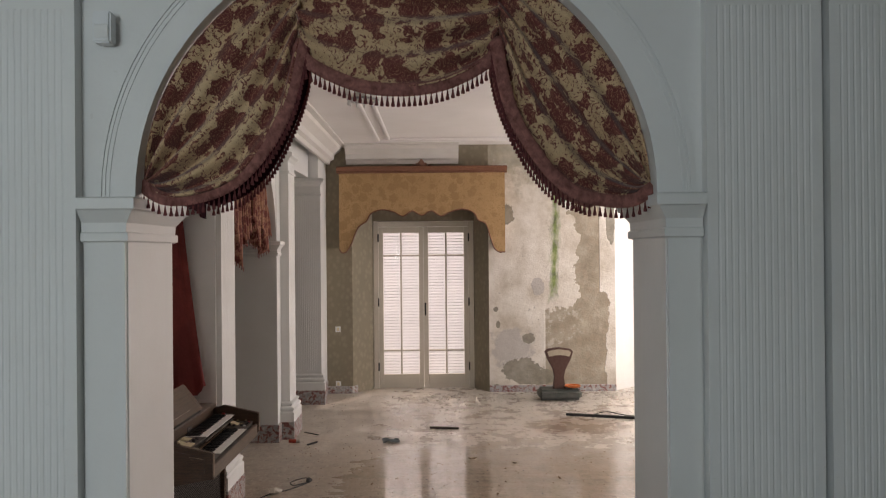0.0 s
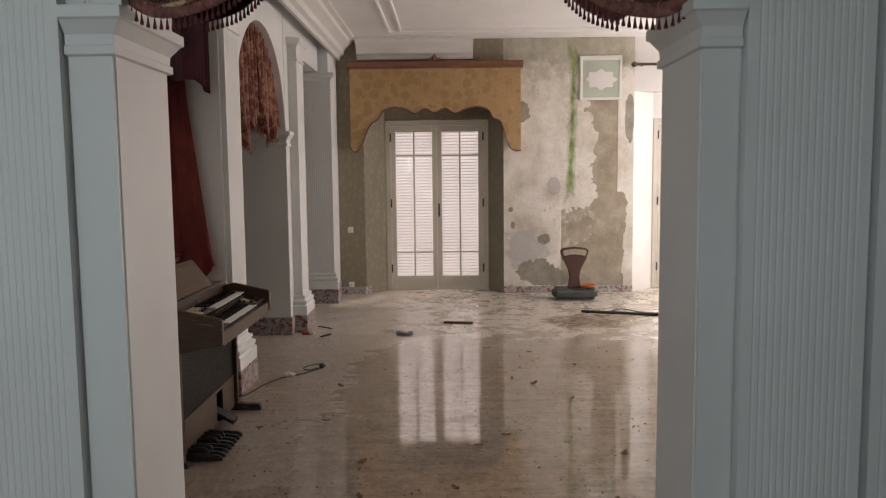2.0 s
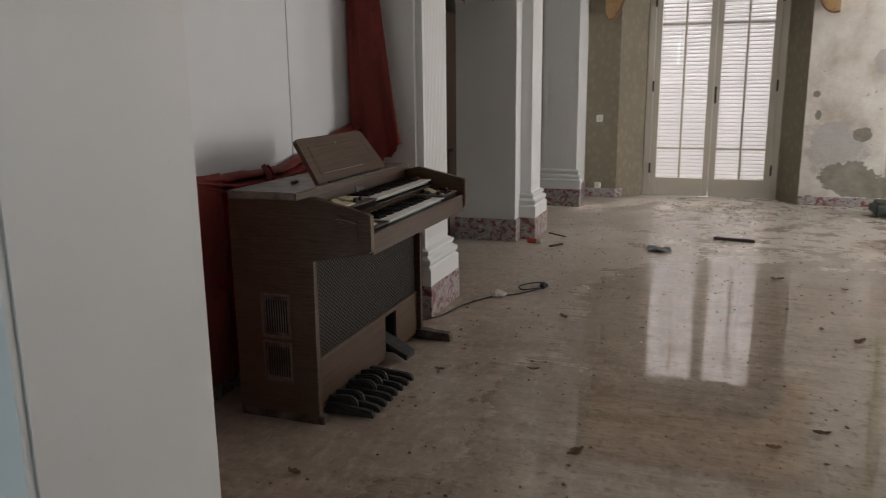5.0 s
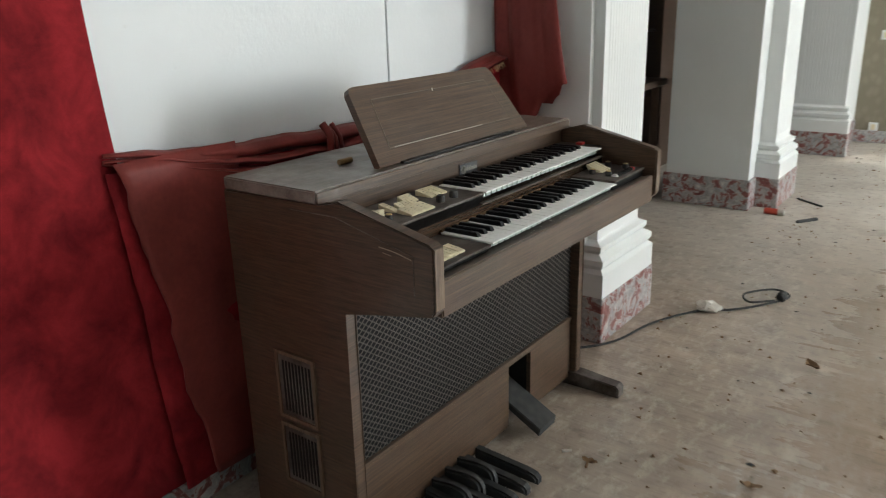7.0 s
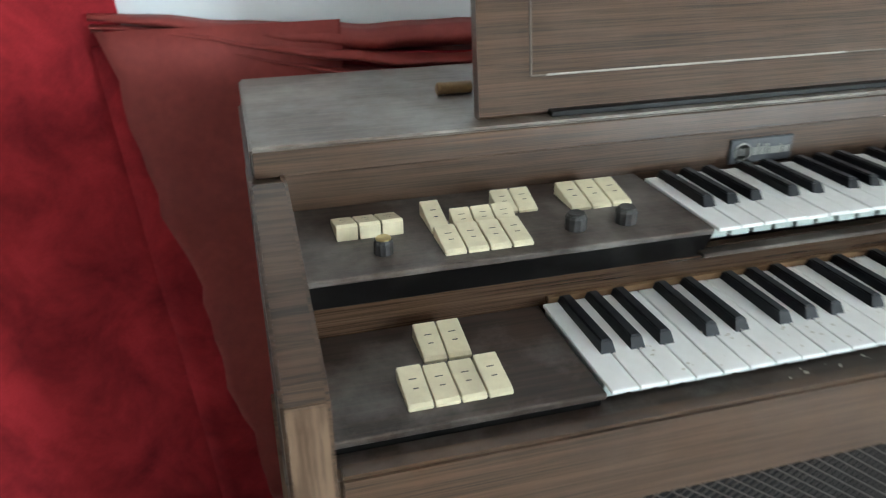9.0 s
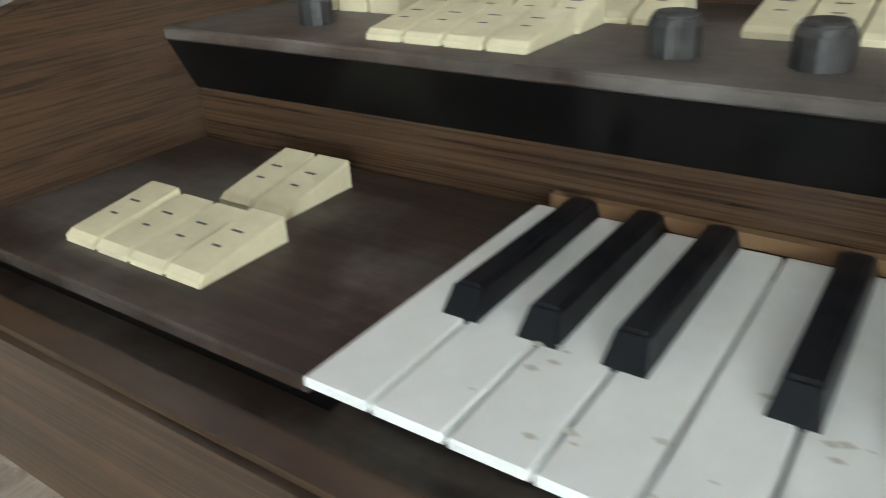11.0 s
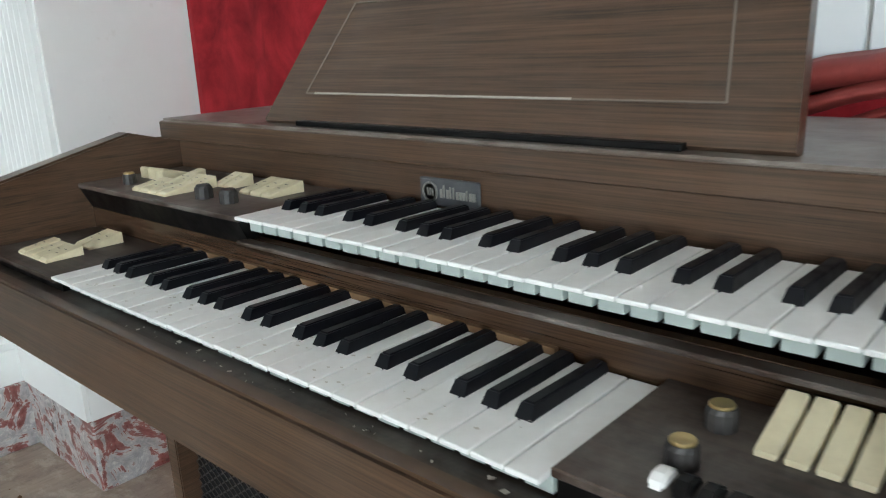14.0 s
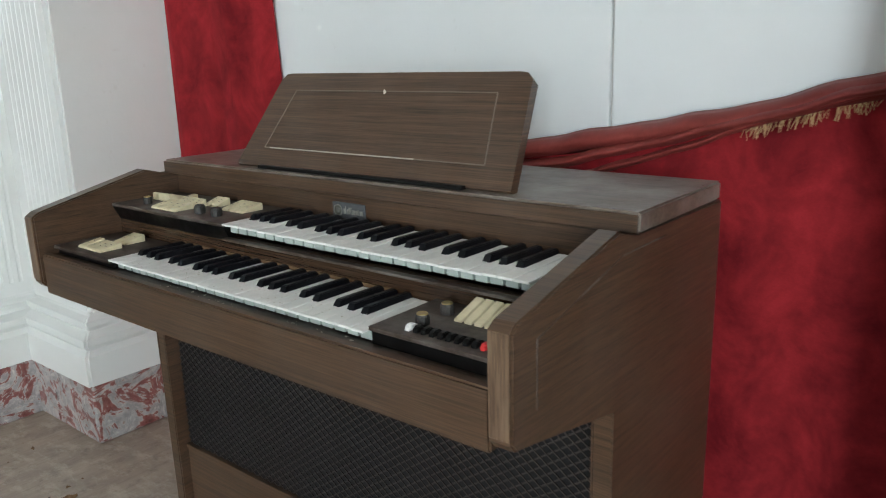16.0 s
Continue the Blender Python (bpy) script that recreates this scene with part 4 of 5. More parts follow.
# control boards beside the keys
UZ, LZ = 0.8175, 0.7570
ub = part("upper_board", one_box(-1.334, -1.182, OY0 + 0.033, 5.027, UZ - 0.006, UZ, 0.001), WALNUT_DARK, organ, "dusty dark control board")
part("upper_board_edge", prism(bmesh.new(), [(-1.183, UZ - 0.0062), (-1.196, 0.784), (-1.207, 0.784), (-1.207, UZ - 0.0062)], "y", OY0 + 0.0335, 5.026), BLACK, organ, "black sloping board edge")
part("upper_board_right", one_box(-1.334, -1.200, 5.648, OY1 - 0.033, UZ - 0.006, UZ, 0.001), WALNUT_DARK, organ)
part("upper_block_right", one_box(-1.334, -1.215, 5.649, OY1 - 0.0335, 0.76, UZ - 0.0062, 0.001), BLACK, organ)
part("riser", one_box(-1.208, -1.196, OY0 + 0.0335, OY1 - 0.0335, 0.742, 0.792, 0.001), WALNUT_POLISHED, organ)
part("riser_shelf", one_box(-1.196, -1.182, 5.020, 5.66, 0.788, 0.792, 0.001), WALNUT_DARK, organ)
part("felt_strip", one_box(-1.1958, -1.191, 4.872, 5.40, 0.760, 0.7655), FELT, organ, "tan felt strip behind the keys")
lb = part("lower_board", one_box(-1.1955, -1.058, OY0 + 0.033, 4.8645, LZ - 0.006, LZ, 0.001), WALNUT_DARK, organ, "dusty dark control board")
rb = part("lower_board", one_box(-1.1955, -1.062, 5.484, OY1 - 0.033, LZ + 0.002, LZ + 0.008, 0.001), WALNUT_DARK, organ, "dusty dark control board")
part("lower_block_left", one_box(-1.20, -1.066, OY0 + 0.034, 4.8640, 0.72, LZ - 0.0062), BLACK, organ)
part("lower_block_right", one_box(-1.20, -1.068, 5.4845, OY1 - 0.034, 0.72, LZ + 0.0018), BLACK, organ)
part("key_bed", one_box(-1.33, -1.052, OY0 + 0.0335, OY1 - 0.0335, 0.672, 0.72), WALNUT_DARK, organ)
part("front_rail", one_box(-1.0515, -1.034, OY0 + 0.033, OY1 - 0.033, 0.668, 0.7450, 0.003, 2), WALNUT, organ, "walnut rail before the keys")
part("rail_ledge", one_box(-1.075, -1.052, OY0 + 0.0335, OY1 - 0.0335, 0.7202, 0.7400, 0.001), WALNUT_DARK, organ, "dusty ledge before the keys")

# keys: two manuals of 44 notes, F to C
WW = 0.616 / 26


def white_key_mesh():
    bm = bmesh.new()
    box(bm, -0.136, 0.0, 0.0006, WW - 0.0006, -0.0035, 0.0, 0.0007)
    box(bm, -0.134, -0.016, 0.0022, WW - 0.0022, -0.0175, -0.0036, 0.0005)
    return bm


def black_key_mesh():
    bm = bmesh.new()
    w, wt = 0.0066, 0.0047
    lo = [(0.0, -w, 0), (0.0, w, 0), (-0.09, w, 0), (-0.09, -w, 0)]
    hi = [(-0.0065, -wt, 0.0105), (-0.0065, wt, 0.0105), (-0.088, wt, 0.0088), (-0.088, -wt, 0.0088)]
    a, b = [bm.verts.new(p) for p in lo], [bm.verts.new(p) for p in hi]
    bm.faces.new(a[::-1])
    bm.faces.new(b)
    for i in range(4):
        bm.faces.new((a[i], a[(i + 1) % 4], b[(i + 1) % 4], b[i]))
    es = [e for e in bm.edges if e.verts[0].co.z > 0.005 and e.verts[1].co.z > 0.005]
    bmesh.ops.bevel(bm, geom=es, offset=0.0012, segments=2, affect="EDGES")
    return bm


NOTES = [n % 12 for n in range(5, 5 + 44)]
BLACKS = {6: -0.0026, 8: 0.0, 10: 0.0026, 1: -0.0022, 3: 0.0022}
wkm = bkm = None
for x, y0, z in ((-1.055, 4.866, 0.760), (-1.178, 5.028, 0.819)):
    manual = empty("keyboard", (x, y0, z), "", "")
    manual.name = "keyboard"
    hang(manual, organ)
    manual.matrix_parent_inverse = Matrix.Translation(-organ.location)
    i = 0
    for k, n in enumerate(NOTES):
        if n in BLACKS:
            if bkm is None:
                ob = mesh_ob("black_key", black_key_mesh(), BLACKKEY)
                bkm = ob.data
            else:
                ob = new("black_key", bkm)
            ob.parent = manual
            ob.location = (-0.0465, i * WW + BLACKS[n], -0.001)
        else:
            if wkm is None:
                ob = mesh_ob("white_key", white_key_mesh(), WHITEKEY)
                wkm = ob.data
                # blocks below the key plates take the colour with painted shade
                wkm.materials.append(KEYBLOCK)
                for p in wkm.polygons:
                    if p.center.z < -0.00355:
                        p.material_index = 1
            else:
                ob = new("white_key", wkm)
            ob.parent = manual
            ob.location = (0, i * WW, random.uniform(-0.0006, 0.0004))
            i += 1


# tabs, knobs and switches
def tab(x, y, z, w, d, rise, parent, legend=True):
    """An ivory tilting tab: front low, back high or the other way for a negative rise."""
    h0, h1 = (0.0045, 0.0045 + rise) if rise > 0 else (0.0045 - rise, 0.0045)
    bm = bmesh.new()
    prism(bm, [(x, z), (x + 0.0, z + h0 - 0.002), (x - 0.003, z + h0), (x - d, z + h1), (x - d, z)], "y", y + 0.0007, y + w - 0.0007, 0.0006)
    t = part("tab", bm, IVORY, parent)
    if legend:
        bm = bmesh.new()
        for s, l in ((0.38, 0.22), (0.62, 0.30)):
            zz = z + h0 + (h1 - h0) * s + 0.0006
            q = [bm.verts.new(p) for p in ((x - d * s, y + w * (0.5 - l / 2), zz), (x - d * s, y + w * (0.5 + l / 2), zz), (x - d * (s + 0.03), y + w * (0.5 + l / 2), zz + (h1 - h0) * 0.03), (x - d * (s + 0.03), y + w * (0.5 - l / 2), zz + (h1 - h0) * 0.03))]
            bm.faces.new(q)
        part("legend", bm, INK, t)
    return t


for i in range(4):
    tab(-1.077, 4.716 + i * 0.0205, LZ, 0.0205, 0.043, 0.006 if i not in (1, 2) else 0.004, lb)
for i in range(2):
    tab(-1.133, 4.742 + i * 0.0205, LZ, 0.0205, 0.042, 0.008, lb)
for i in range(3):
    tab(-1.252, 4.694 + i * 0.0205, UZ, 0.0205, 0.042, -0.010, ub)
tab(-1.244, 4.778, UZ, 0.019, 0.046, 0.009, ub)
for i in range(4):
    tab(-1.197, 4.778 + i * 0.0202, UZ, 0.0202, 0.041, 0.006, ub)
for i in range(3):
    tab(-1.2395, 4.800 + i * 0.0202, UZ, 0.0202, 0.026, 0.009, ub)
for i in range(2):
    tab(-1.267, 4.850 + i * 0.0202, UZ, 0.0202, 0.031, 0.009, ub)
for i in range(3):
    tab(-1.256, 4.920 + i * 0.0212, UZ, 0.0212, 0.046, 0.008, ub)


def knob(x, y, z, parent, brass, r=0.0102, h=0.0138):
    bm = bmesh.new()
    n = 24
    rings = []
    for rr, hh, flute in ((1.0, 0.0, 1), (1.0, h * 0.8, 1), (0.86, h, 0), (0.6, h, 0)):
        rings.append([bm.verts.new((x + r * rr * (1 - 0.05 * flute * (k % 2)) * math.cos(2 * math.pi * k / n), y + r * rr * (1 - 0.05 * flute * (k % 2)) * math.sin(2 * math.pi * k / n), z + hh)) for k in range(n)])
    for a, b in zip(rings, rings[1:]):
        for k in range(n):
            bm.faces.new((a[k], a[(k + 1) % n], b[(k + 1) % n], b[k]))
    bm.faces.new(rings[-1])
    kn = part("knob", bm, KNOB, parent)
    part("cap", lathe(bmesh.new(), [(r * 0.8, 0), (r * 0.8, 0.001), (r * 0.72, 0.0018), (r * 0.2, 0.0012)], (x, y, z + h), 20), BRASS if brass else KNOB, kn, "worn brass cap" if brass else "dark dusty cap")
    return kn


knob(-1.219, 4.730, UZ, ub, True, 0.0085, 0.013)
knob(-1.219, 4.907, UZ, ub, False)
knob(-1.219, 4.957, UZ, ub, False)
for x, y in ((-1.101, 5.536), (-1.150, 5.536), (-1.155, 5.650), (-1.101, 5.650)):
    knob(x - 0.004, y, LZ + 0.008, rb, True, 0.0092, 0.0135)
for i in range(4):
    y = 5.560 + i * 0.0155
    z = LZ + 0.008
    bm = prism(bmesh.new(), [(-1.136, z), (-1.137, z + 0.003), (-1.148, z + 0.006), (-1.184, z + 0.019), (-1.187, z + 0.016), (-1.176, z)], "y", y, y + 0.0122, 0.0007)
    part("tab", bm, IVORY, rb)
for i in range(10):
    y = 5.531 + i * 0.0125
    z = LZ + 0.008
    m_ = WHITEKEY if i == 0 else (REDPLASTIC if i == 9 else BLACK)
    bm = prism(bmesh.new(), [(-1.076, z), (-1.077, z + 0.0045), (-1.081, z + 0.0072), (-1.088, z + 0.0072), (-1.094, z + 0.004), (-1.095, z)], "y", y, y + 0.0088, 0.0013)
    part("rocker_switch", bm, m_, rb, {0: "white rocker switch", 9: "red rocker switch"}.get(i, ""))
part("indicator", one_box(-1.27, -1.248, 5.657, 5.679, UZ, UZ + 0.008, 0.002), REDPLASTIC, organ, "red switch at the end of the upper board")

# front below the keys: cloth behind a diamond grille, lower board with the pedal opening
part("speaker_cloth", one_box(-1.298, -1.292, OY0 + 0.033, OY1 - 0.033, 0.24, 0.672), SPEAKER, organ, "black speaker cloth")
bm = bmesh.new()
ya, yb, za, zb = OY0 + 0.034, OY1 - 0.034, 0.246, 0.668
step, kk = 0.0222, 0.72
n = int((yb - ya + (zb - za) / kk) / step) + 2


def clip_line(y0, sgn):
    """The piece of a slanting wire that lies inside the panel."""
    pts = []
    for z in (za, zb):
        pts.append((y0 + sgn * (z - za) / kk, z))
    (y_a, z_a), (y_b, z_b) = pts
    lo, hi = 0.0, 1.0
    d = y_b - y_a
    for edge, s in ((ya, 1), (yb, -1)):
        fa_, fb_ = s * (y_a - edge), s * (y_b - edge)
        if fa_ < 0 and fb_ < 0:
            return None
        if fa_ < 0:
            lo = max(lo, fa_ / (fa_ - fb_))
        if fb_ < 0:
            hi = min(hi, fa_ / (fa_ - fb_))
    if hi - lo < 0.02:
        return None
    return [(y_a + d * q, z_a + (z_b - z_a) * q) for q in (lo, hi)]


for sgn, xo in ((1, -1.2905), (-1, -1.2890)):
    for i in range(-60, 130):
        c = clip_line(ya + i * step, sgn)
        if c:
            (ra, rz), (rb_, rz2) = c
            ln = math.hypot(rb_ - ra, rz2 - rz)
            oy, oz = -0.00125 * (rz2 - rz) / ln, 0.00125 * (rb_ - ra) / ln
            lo4 = [bm.verts.new((xo, ra + q * oy, rz + q * oz)) for q in (-1, 1)] + [bm.verts.new((xo, rb_ + q * oy, rz2 + q * oz)) for q in (1, -1)]
            hi4 = [bm.verts.new((xo + 0.0009, *v_.co[1:])) for v_ in lo4]
            bm.faces.new(hi4)
            for q in range(4):
                bm.faces.new((lo4[q], lo4[(q + 1) % 4], hi4[(q + 1) % 4], hi4[q]))
tagged(part("grille", bm, WIRE, organ, "woven diamond metal grille"), kind="stuff")
part("grille_trim", one_box(-1.292, -1.280, OY0 + 0.033, OY1 - 0.033, 0.236, 0.246, 0.001), WALNUT, organ)
bm = bmesh.new()
box(bm, -1.298, -1.284, OY0 + 0.033, 5.300, 0.03, 0.236)
box(bm, -1.298, -1.284, 5.425, OY1 - 0.033, 0.03, 0.236)
box(bm, -1.298, -1.284, 5.300, 5.425, 0.225, 0.236)
part("lower_panel", bm, WALNUT, organ)
# recess lined in near-black, so its shade is in the colour
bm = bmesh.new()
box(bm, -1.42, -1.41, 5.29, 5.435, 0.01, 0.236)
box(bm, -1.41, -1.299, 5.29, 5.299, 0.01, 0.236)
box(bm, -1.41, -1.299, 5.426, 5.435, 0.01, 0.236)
part("pedal_recess", bm, SHADEBLACK, organ)
bm = prism(bmesh.new(), [(-1.40, 0.135), (-1.395, 0.155), (-1.185, 0.045), (-1.19, 0.02)], "y", 5.312, 5.412, 0.003)
part("expression_pedal", bm, RUBBER, organ, "black rubber expression pedal")
for a, b in ((OY1 - 0.042, OY1 + 0.006),):
    bm = prism(bmesh.new(), [(-1.60, 0.0), (-1.60, 0.035), (-1.25, 0.05), (-1.115, 0.040), (-1.105, 0.030), (-1.105, 0.0)], "y", a, b, 0.004)
    part("foot", bm, WALNUT_DARK, organ, "long wooden foot")
part("foot", prism(bmesh.new(), [(-1.60, 0.0), (-1.60, 0.03), (-1.27, 0.035), (-1.245, 0.028), (-1.245, 0.0)], "y", OY0 - 0.005, OY0 + 0.040, 0.004), WALNUT_DARK, organ, "wooden foot")

pedals = new("pedal_board")
hang(pedals, organ)
pedals.matrix_parent_inverse = Matrix.Translation(-organ.location)
for i in range(8):
    y = 4.715 + i * 0.0575
    bm = prism(bmesh.new(), [(-1.285, 0.010), (-1.285, 0.050), (-1.12, 0.040), (-1.095, 0.034), (-1.084, 0.024), (-1.084, 0.008)], "y", y, y + 0.031, 0.006)
    ob = mesh_ob("long_pedal", bm, RUBBER)
    ob.parent = pedals
for i in (0, 1, 3, 4, 5):
    y = 4.744 + i * 0.0575
    bm = prism(bmesh.new(), [(-1.285, 0.012), (-1.285, 0.066), (-1.22, 0.076), (-1.190, 0.075), (-1.172, 0.066), (-1.163, 0.050), (-1.160, 0.012)], "y", y - 0.003, y + 0.023, 0.007)
    ob = mesh_ob("short_pedal", bm, RUBBER)
    ob.parent = pedals

# a spent brass tube left lying on the lid
bm = lathe(bmesh.new(), [(0.0052, 0), (0.0072, 0.0012), (0.0072, 0.006), (0.0064, 0.0075), (0.0068, 0.009), (0.0068, 0.040), (0.0050, 0.041)], (-1.46, 4.842, 0.8932), 16, "y")
thing("brass_tube", bm, dusty_plain("tarnished_brass", (0.26, 0.15, 0.055), 0.4, (0.12, 0.07, 0.03), 0.6, 120), "short tarnished brass tube lying on the organ lid", "tube", smooth=False)

# flakes of plaster lying along the keys and rail
bm = bmesh.new()
rnd = random.Random(4)
for i in range(34):
    y, x = rnd.uniform(5.02, 5.5), rnd.uniform(-1.066, -1.0535)
    s = rnd.uniform(0.0006, 0.0016) if i > 5 else rnd.uniform(0.0025, 0.004)
    a = rnd.uniform(0, 6.3)
    q = [bm.verts.new((x + s * math.cos(a + k * 1.57) * rnd.uniform(0.5, 1), y + s * math.sin(a + k * 1.57), 0.7405 + rnd.uniform(0, 0.002))) for k in range(4)]
    bm.faces.new(q)
for i in range(70):
    y, x = rnd.uniform(4.9, 5.45), rnd.uniform(-1.11, -1.06)
    s = rnd.uniform(0.0006, 0.0016)
    q = [bm.verts.new((x + s * math.cos(k * 1.57), y + 1.6 * s * math.sin(k * 1.57), 0.7612)) for k in range(4)]
    bm.faces.new(q)
tagged(thing("plaster_flakes", bm, CHIP, "small plaster flakes and dirt along the organ keys", "debris"), kind="stuff")

# ---- textiles in the niche ----


def wavy(seed):
    ph = [random.Random(seed + k).uniform(0, 6.3) for k in range(6)]
    return lambda s: 0.5 * math.sin(5 * s + ph[0]) + 0.3 * math.sin(11 * s + ph[1]) + 0.2 * math.sin(23 * s + ph[2])


w1, w2, w3 = wavy(1), wavy(2), wavy(3)
CX = BX + 0.025
# tall strip beside the pier
bm = sheet(bmesh.new(), lambda u, v: (CX + 0.010 + 0.012 * w1(u * 2 + v * 0.3), 3.990 + (0.455 + 0.17 * (1 - v) ** 3) * u, 0.088 + 2.262 * v), 18, 30, 0.004)
curtain = thing("velvet_curtain", bm, VELVET, "worn red velvet hanging on the niche wall, torn and sagging", "curtain", smooth=True)
KY, KZ = 5.063, 0.902
# lower velvet that fell forward, below the sagging edge


def sag(y):
    """Height of the sagging upper edge along the wall."""
    t = (y - 4.48) / 1.5
    return 0.945 - 0.10 * math.sin(math.pi * min(1, t * 1.1)) * 0.35 + 0.20 * max(0.0, t - 0.45) ** 1.4 * 1.3


bm = sheet(bmesh.new(), lambda u, v: (CX + 0.028 + 0.018 * w2(u * 3) * (1 - v) + 0.010 * w3(v * 2 + u), 4.447 + 1.557 * u + 0.07 * (1 - v) * (1 - u), 0.086 + (sag(4.447 + 1.557 * u) - 0.126) * v), 60, 24, 0.004)
part("fallen_cloth", bm, VELVET, curtain, "red velvet fallen below the white boards", True)
for k, (off, hgt, drop) in enumerate(((0.045, 0.050, 0.0), (0.060, 0.030, 0.026), (0.048, 0.022, 0.050))):
    bm = sheet(bmesh.new(), lambda u, v: (CX + 0.008 + off * min(1.0, 0.2 + 4.0 * u) * (math.sin(math.pi * v) ** 0.7) + 0.008 * w3(u * 3 + k), 4.449 + 1.537 * u, sag(4.449 + 1.537 * u) + 0.006 * w1(u * 4 + k) - drop * (0.3 + 1.25 * math.sin(math.pi * min(1.0, 1.1 * u))) - hgt * min(1.0, 0.25 + 3.5 * u) * (0.75 + 0.2 * u) * (1 - v)), 60, 8, 0.003)
    part("rolled_fold", bm, LINING, curtain, "salmon lining folded over at the torn edge", True)
# salmon flap beside the strip
bm = sheet(bmesh.new(), lambda u, v: (CX + 0.045 + 0.012 * w1(v * 2), 4.449 + 0.33 * u + (0.15 * (1 - v) ** 0.8 + 0.012 * w2(v * 3)) * (1 - u) ** 1.5, 0.09 + 0.84 * v), 14, 26, 0.004)
part("flap", bm, LINING, curtain, "salmon lining side of the fallen flap", True)
# cloth gathered into a knot where the torn edge crosses the organ
for q, (dy, dz, hh) in enumerate(((0.0, 0.0, 0.075), (0.018, -0.012, 0.095), (0.034, -0.004, 0.060))):
    bm = bmesh.new()
    ctrl = [(CX + 0.055, KY + dy, KZ + dz + 0.030), (CX + 0.075, KY + dy + 0.006, KZ + dz), (CX + 0.070, KY + dy + 0.012 + 0.004 * q, KZ + dz - hh * 0.6), (CX + 0.055, KY + dy + 0.022, KZ + dz - hh)]
    tube(bm, smooth_path(ctrl, 6), 0.011 - 0.002 * q, 8)
    part("knot_fold", bm, LINING, curtain, "", True)
# frayed edge near the pier
bm = bmesh.new()
rnd = random.Random(8)
for i in range(130):
    y = rnd.uniform(5.70, 5.99)
    z = sag(y) - 0.036 - 0.03 * (5.99 - y)
    tube(bm, [(CX + 0.050, y, z), (CX + 0.060, y + rnd.uniform(-0.006, 0.006), z - rnd.uniform(0.006, 0.022))], 0.0007, 3)
tagged(part("frayed_threads", bm, PALEWOOD, curtain, "pale frayed threads"), kind="stuff")

# cloth hanging on the side of the middle pier
def pier_cloth(u, v):
    wtop, wbot = 0.10, 0.30
    wd = wbot + (wtop - wbot) * v ** 0.8
    return (BX + 0.035 + wd * u, 6.012 - 0.018 + 0.016 * w2(u * 2.2 + v * 0.4), 0.80 + 0.12 * (u - 0.3) ** 2 * 3 + 0.04 * w1(u * 2) + 1.62 * v)


bm = sheet(bmesh.new(), pier_cloth, 18, 34, 0.004)
thing("hanging_cloth", bm, LINING, "rust-red cloth hanging beside the niche pier", "curtain", smooth=True)
thing("wooden_batten", one_box(BX + 0.0125, BX + 0.035, 4.6, 6.02, 1.695, 1.748, 0.003), PALEWOOD, "pale wooden batten nailed across the white boards", "batten")
# dark valance over the niche
bm = sheet(bmesh.new(), lambda u, v: (-1.47 + 0.03 * w2(u * 5), 4.02 + 2.02 * u, 2.16 + 0.05 * abs(math.sin(u * 9.5)) + 0.62 * v), 60, 8, 0.004)
thing("velvet_valance", bm, MAROON, "dark maroon velvet valance over the organ niche", "valance", smooth=True)

# ---- drapery of the big arch ----
DY = 3.09
drape = empty("arch_drapery", (AX, DY, AZ), "rose brocade swags with tasselled maroon fringe hung in the arch", "drapery")


def arch_pt(deg, r=AR - 0.004):
    return Vector((AX + r * math.cos(radians(deg)), DY, AZ + r * math.sin(radians(deg))))


def vec(pts):
    """A hem line, drawn in about the eye line of the arch."""
    return smooth_path([Vector((0.196 + (x - 0.196) * 0.950, DY, 1.843 + (z - 1.843) * 0.950)) for x, z in pts], 8)


def swag(name, hem_pts, top_degs, folds, depth, ph):
    hem = vec(hem_pts)
    top = [arch_pt(top_degs[0] + (top_degs[1] - top_degs[0]) * k / 24) for k in range(25)]

    def f(u, v):
        a, b = curve_at(hem, v), curve_at(top, v)
        p = a.lerp(b, u)
        belly = math.sin(math.pi * min(1, max(0, v)))
        amp = depth * 1.35 * min(1.0, (b - a).length / 0.15) * (0.35 + 0.65 * belly) * (0.25 + 0.75 * math.sin(math.pi * (0.12 + 0.76 * u)))
        wob = 0.35 * math.sin(3.1 * v + ph)
        p.y += -0.045 * belly * (1 - u) - amp * math.sin(2 * math.pi * folds * (u ** 0.85) + wob + ph) * (0.7 + 0.3 * math.sin(7 * v + ph))
        return p
    part(name, sheet(bmesh.new(), f, 56, 44, 0.003), BROCADE, drape, "", True)
    # braid along the hem, with drops hanging from it

    def g(u, v):
        a = curve_at(hem, v)
        d = (curve_at(hem, min(1, v + 0.02)) - curve_at(hem, max(0, v - 0.02))).normalized()
        nrm = Vector((d.z, 0, -d.x))
        if nrm.z > 0:
            nrm = -nrm
        p = a + nrm * (0.045 * u - 0.012)
        p.y += -0.045 * math.sin(math.pi * v) - 0.014
        return p
    part("braid", sheet(bmesh.new(), g, 3, 50, 0.004), FRINGE, drape, "dusty maroon braid", True)
    bm = bmesh.new()
    ln = sum((b - a).length for a, b in zip(hem, hem[1:]))
    cnt = int(ln / 0.0175)
    for k in range(cnt + 1):
        q = g(1.0, k / cnt)
        lathe(bm, [(0.0015, 0.006), (0.0016, -0.004), (0.0034, -0.008), (0.0028, -0.012), (0.0066, -0.030), (0.0060, -0.035)], q, 6)
    tagged(part("tassels", bm, TASSEL, drape, "row of small maroon tassels"), kind="stuff")


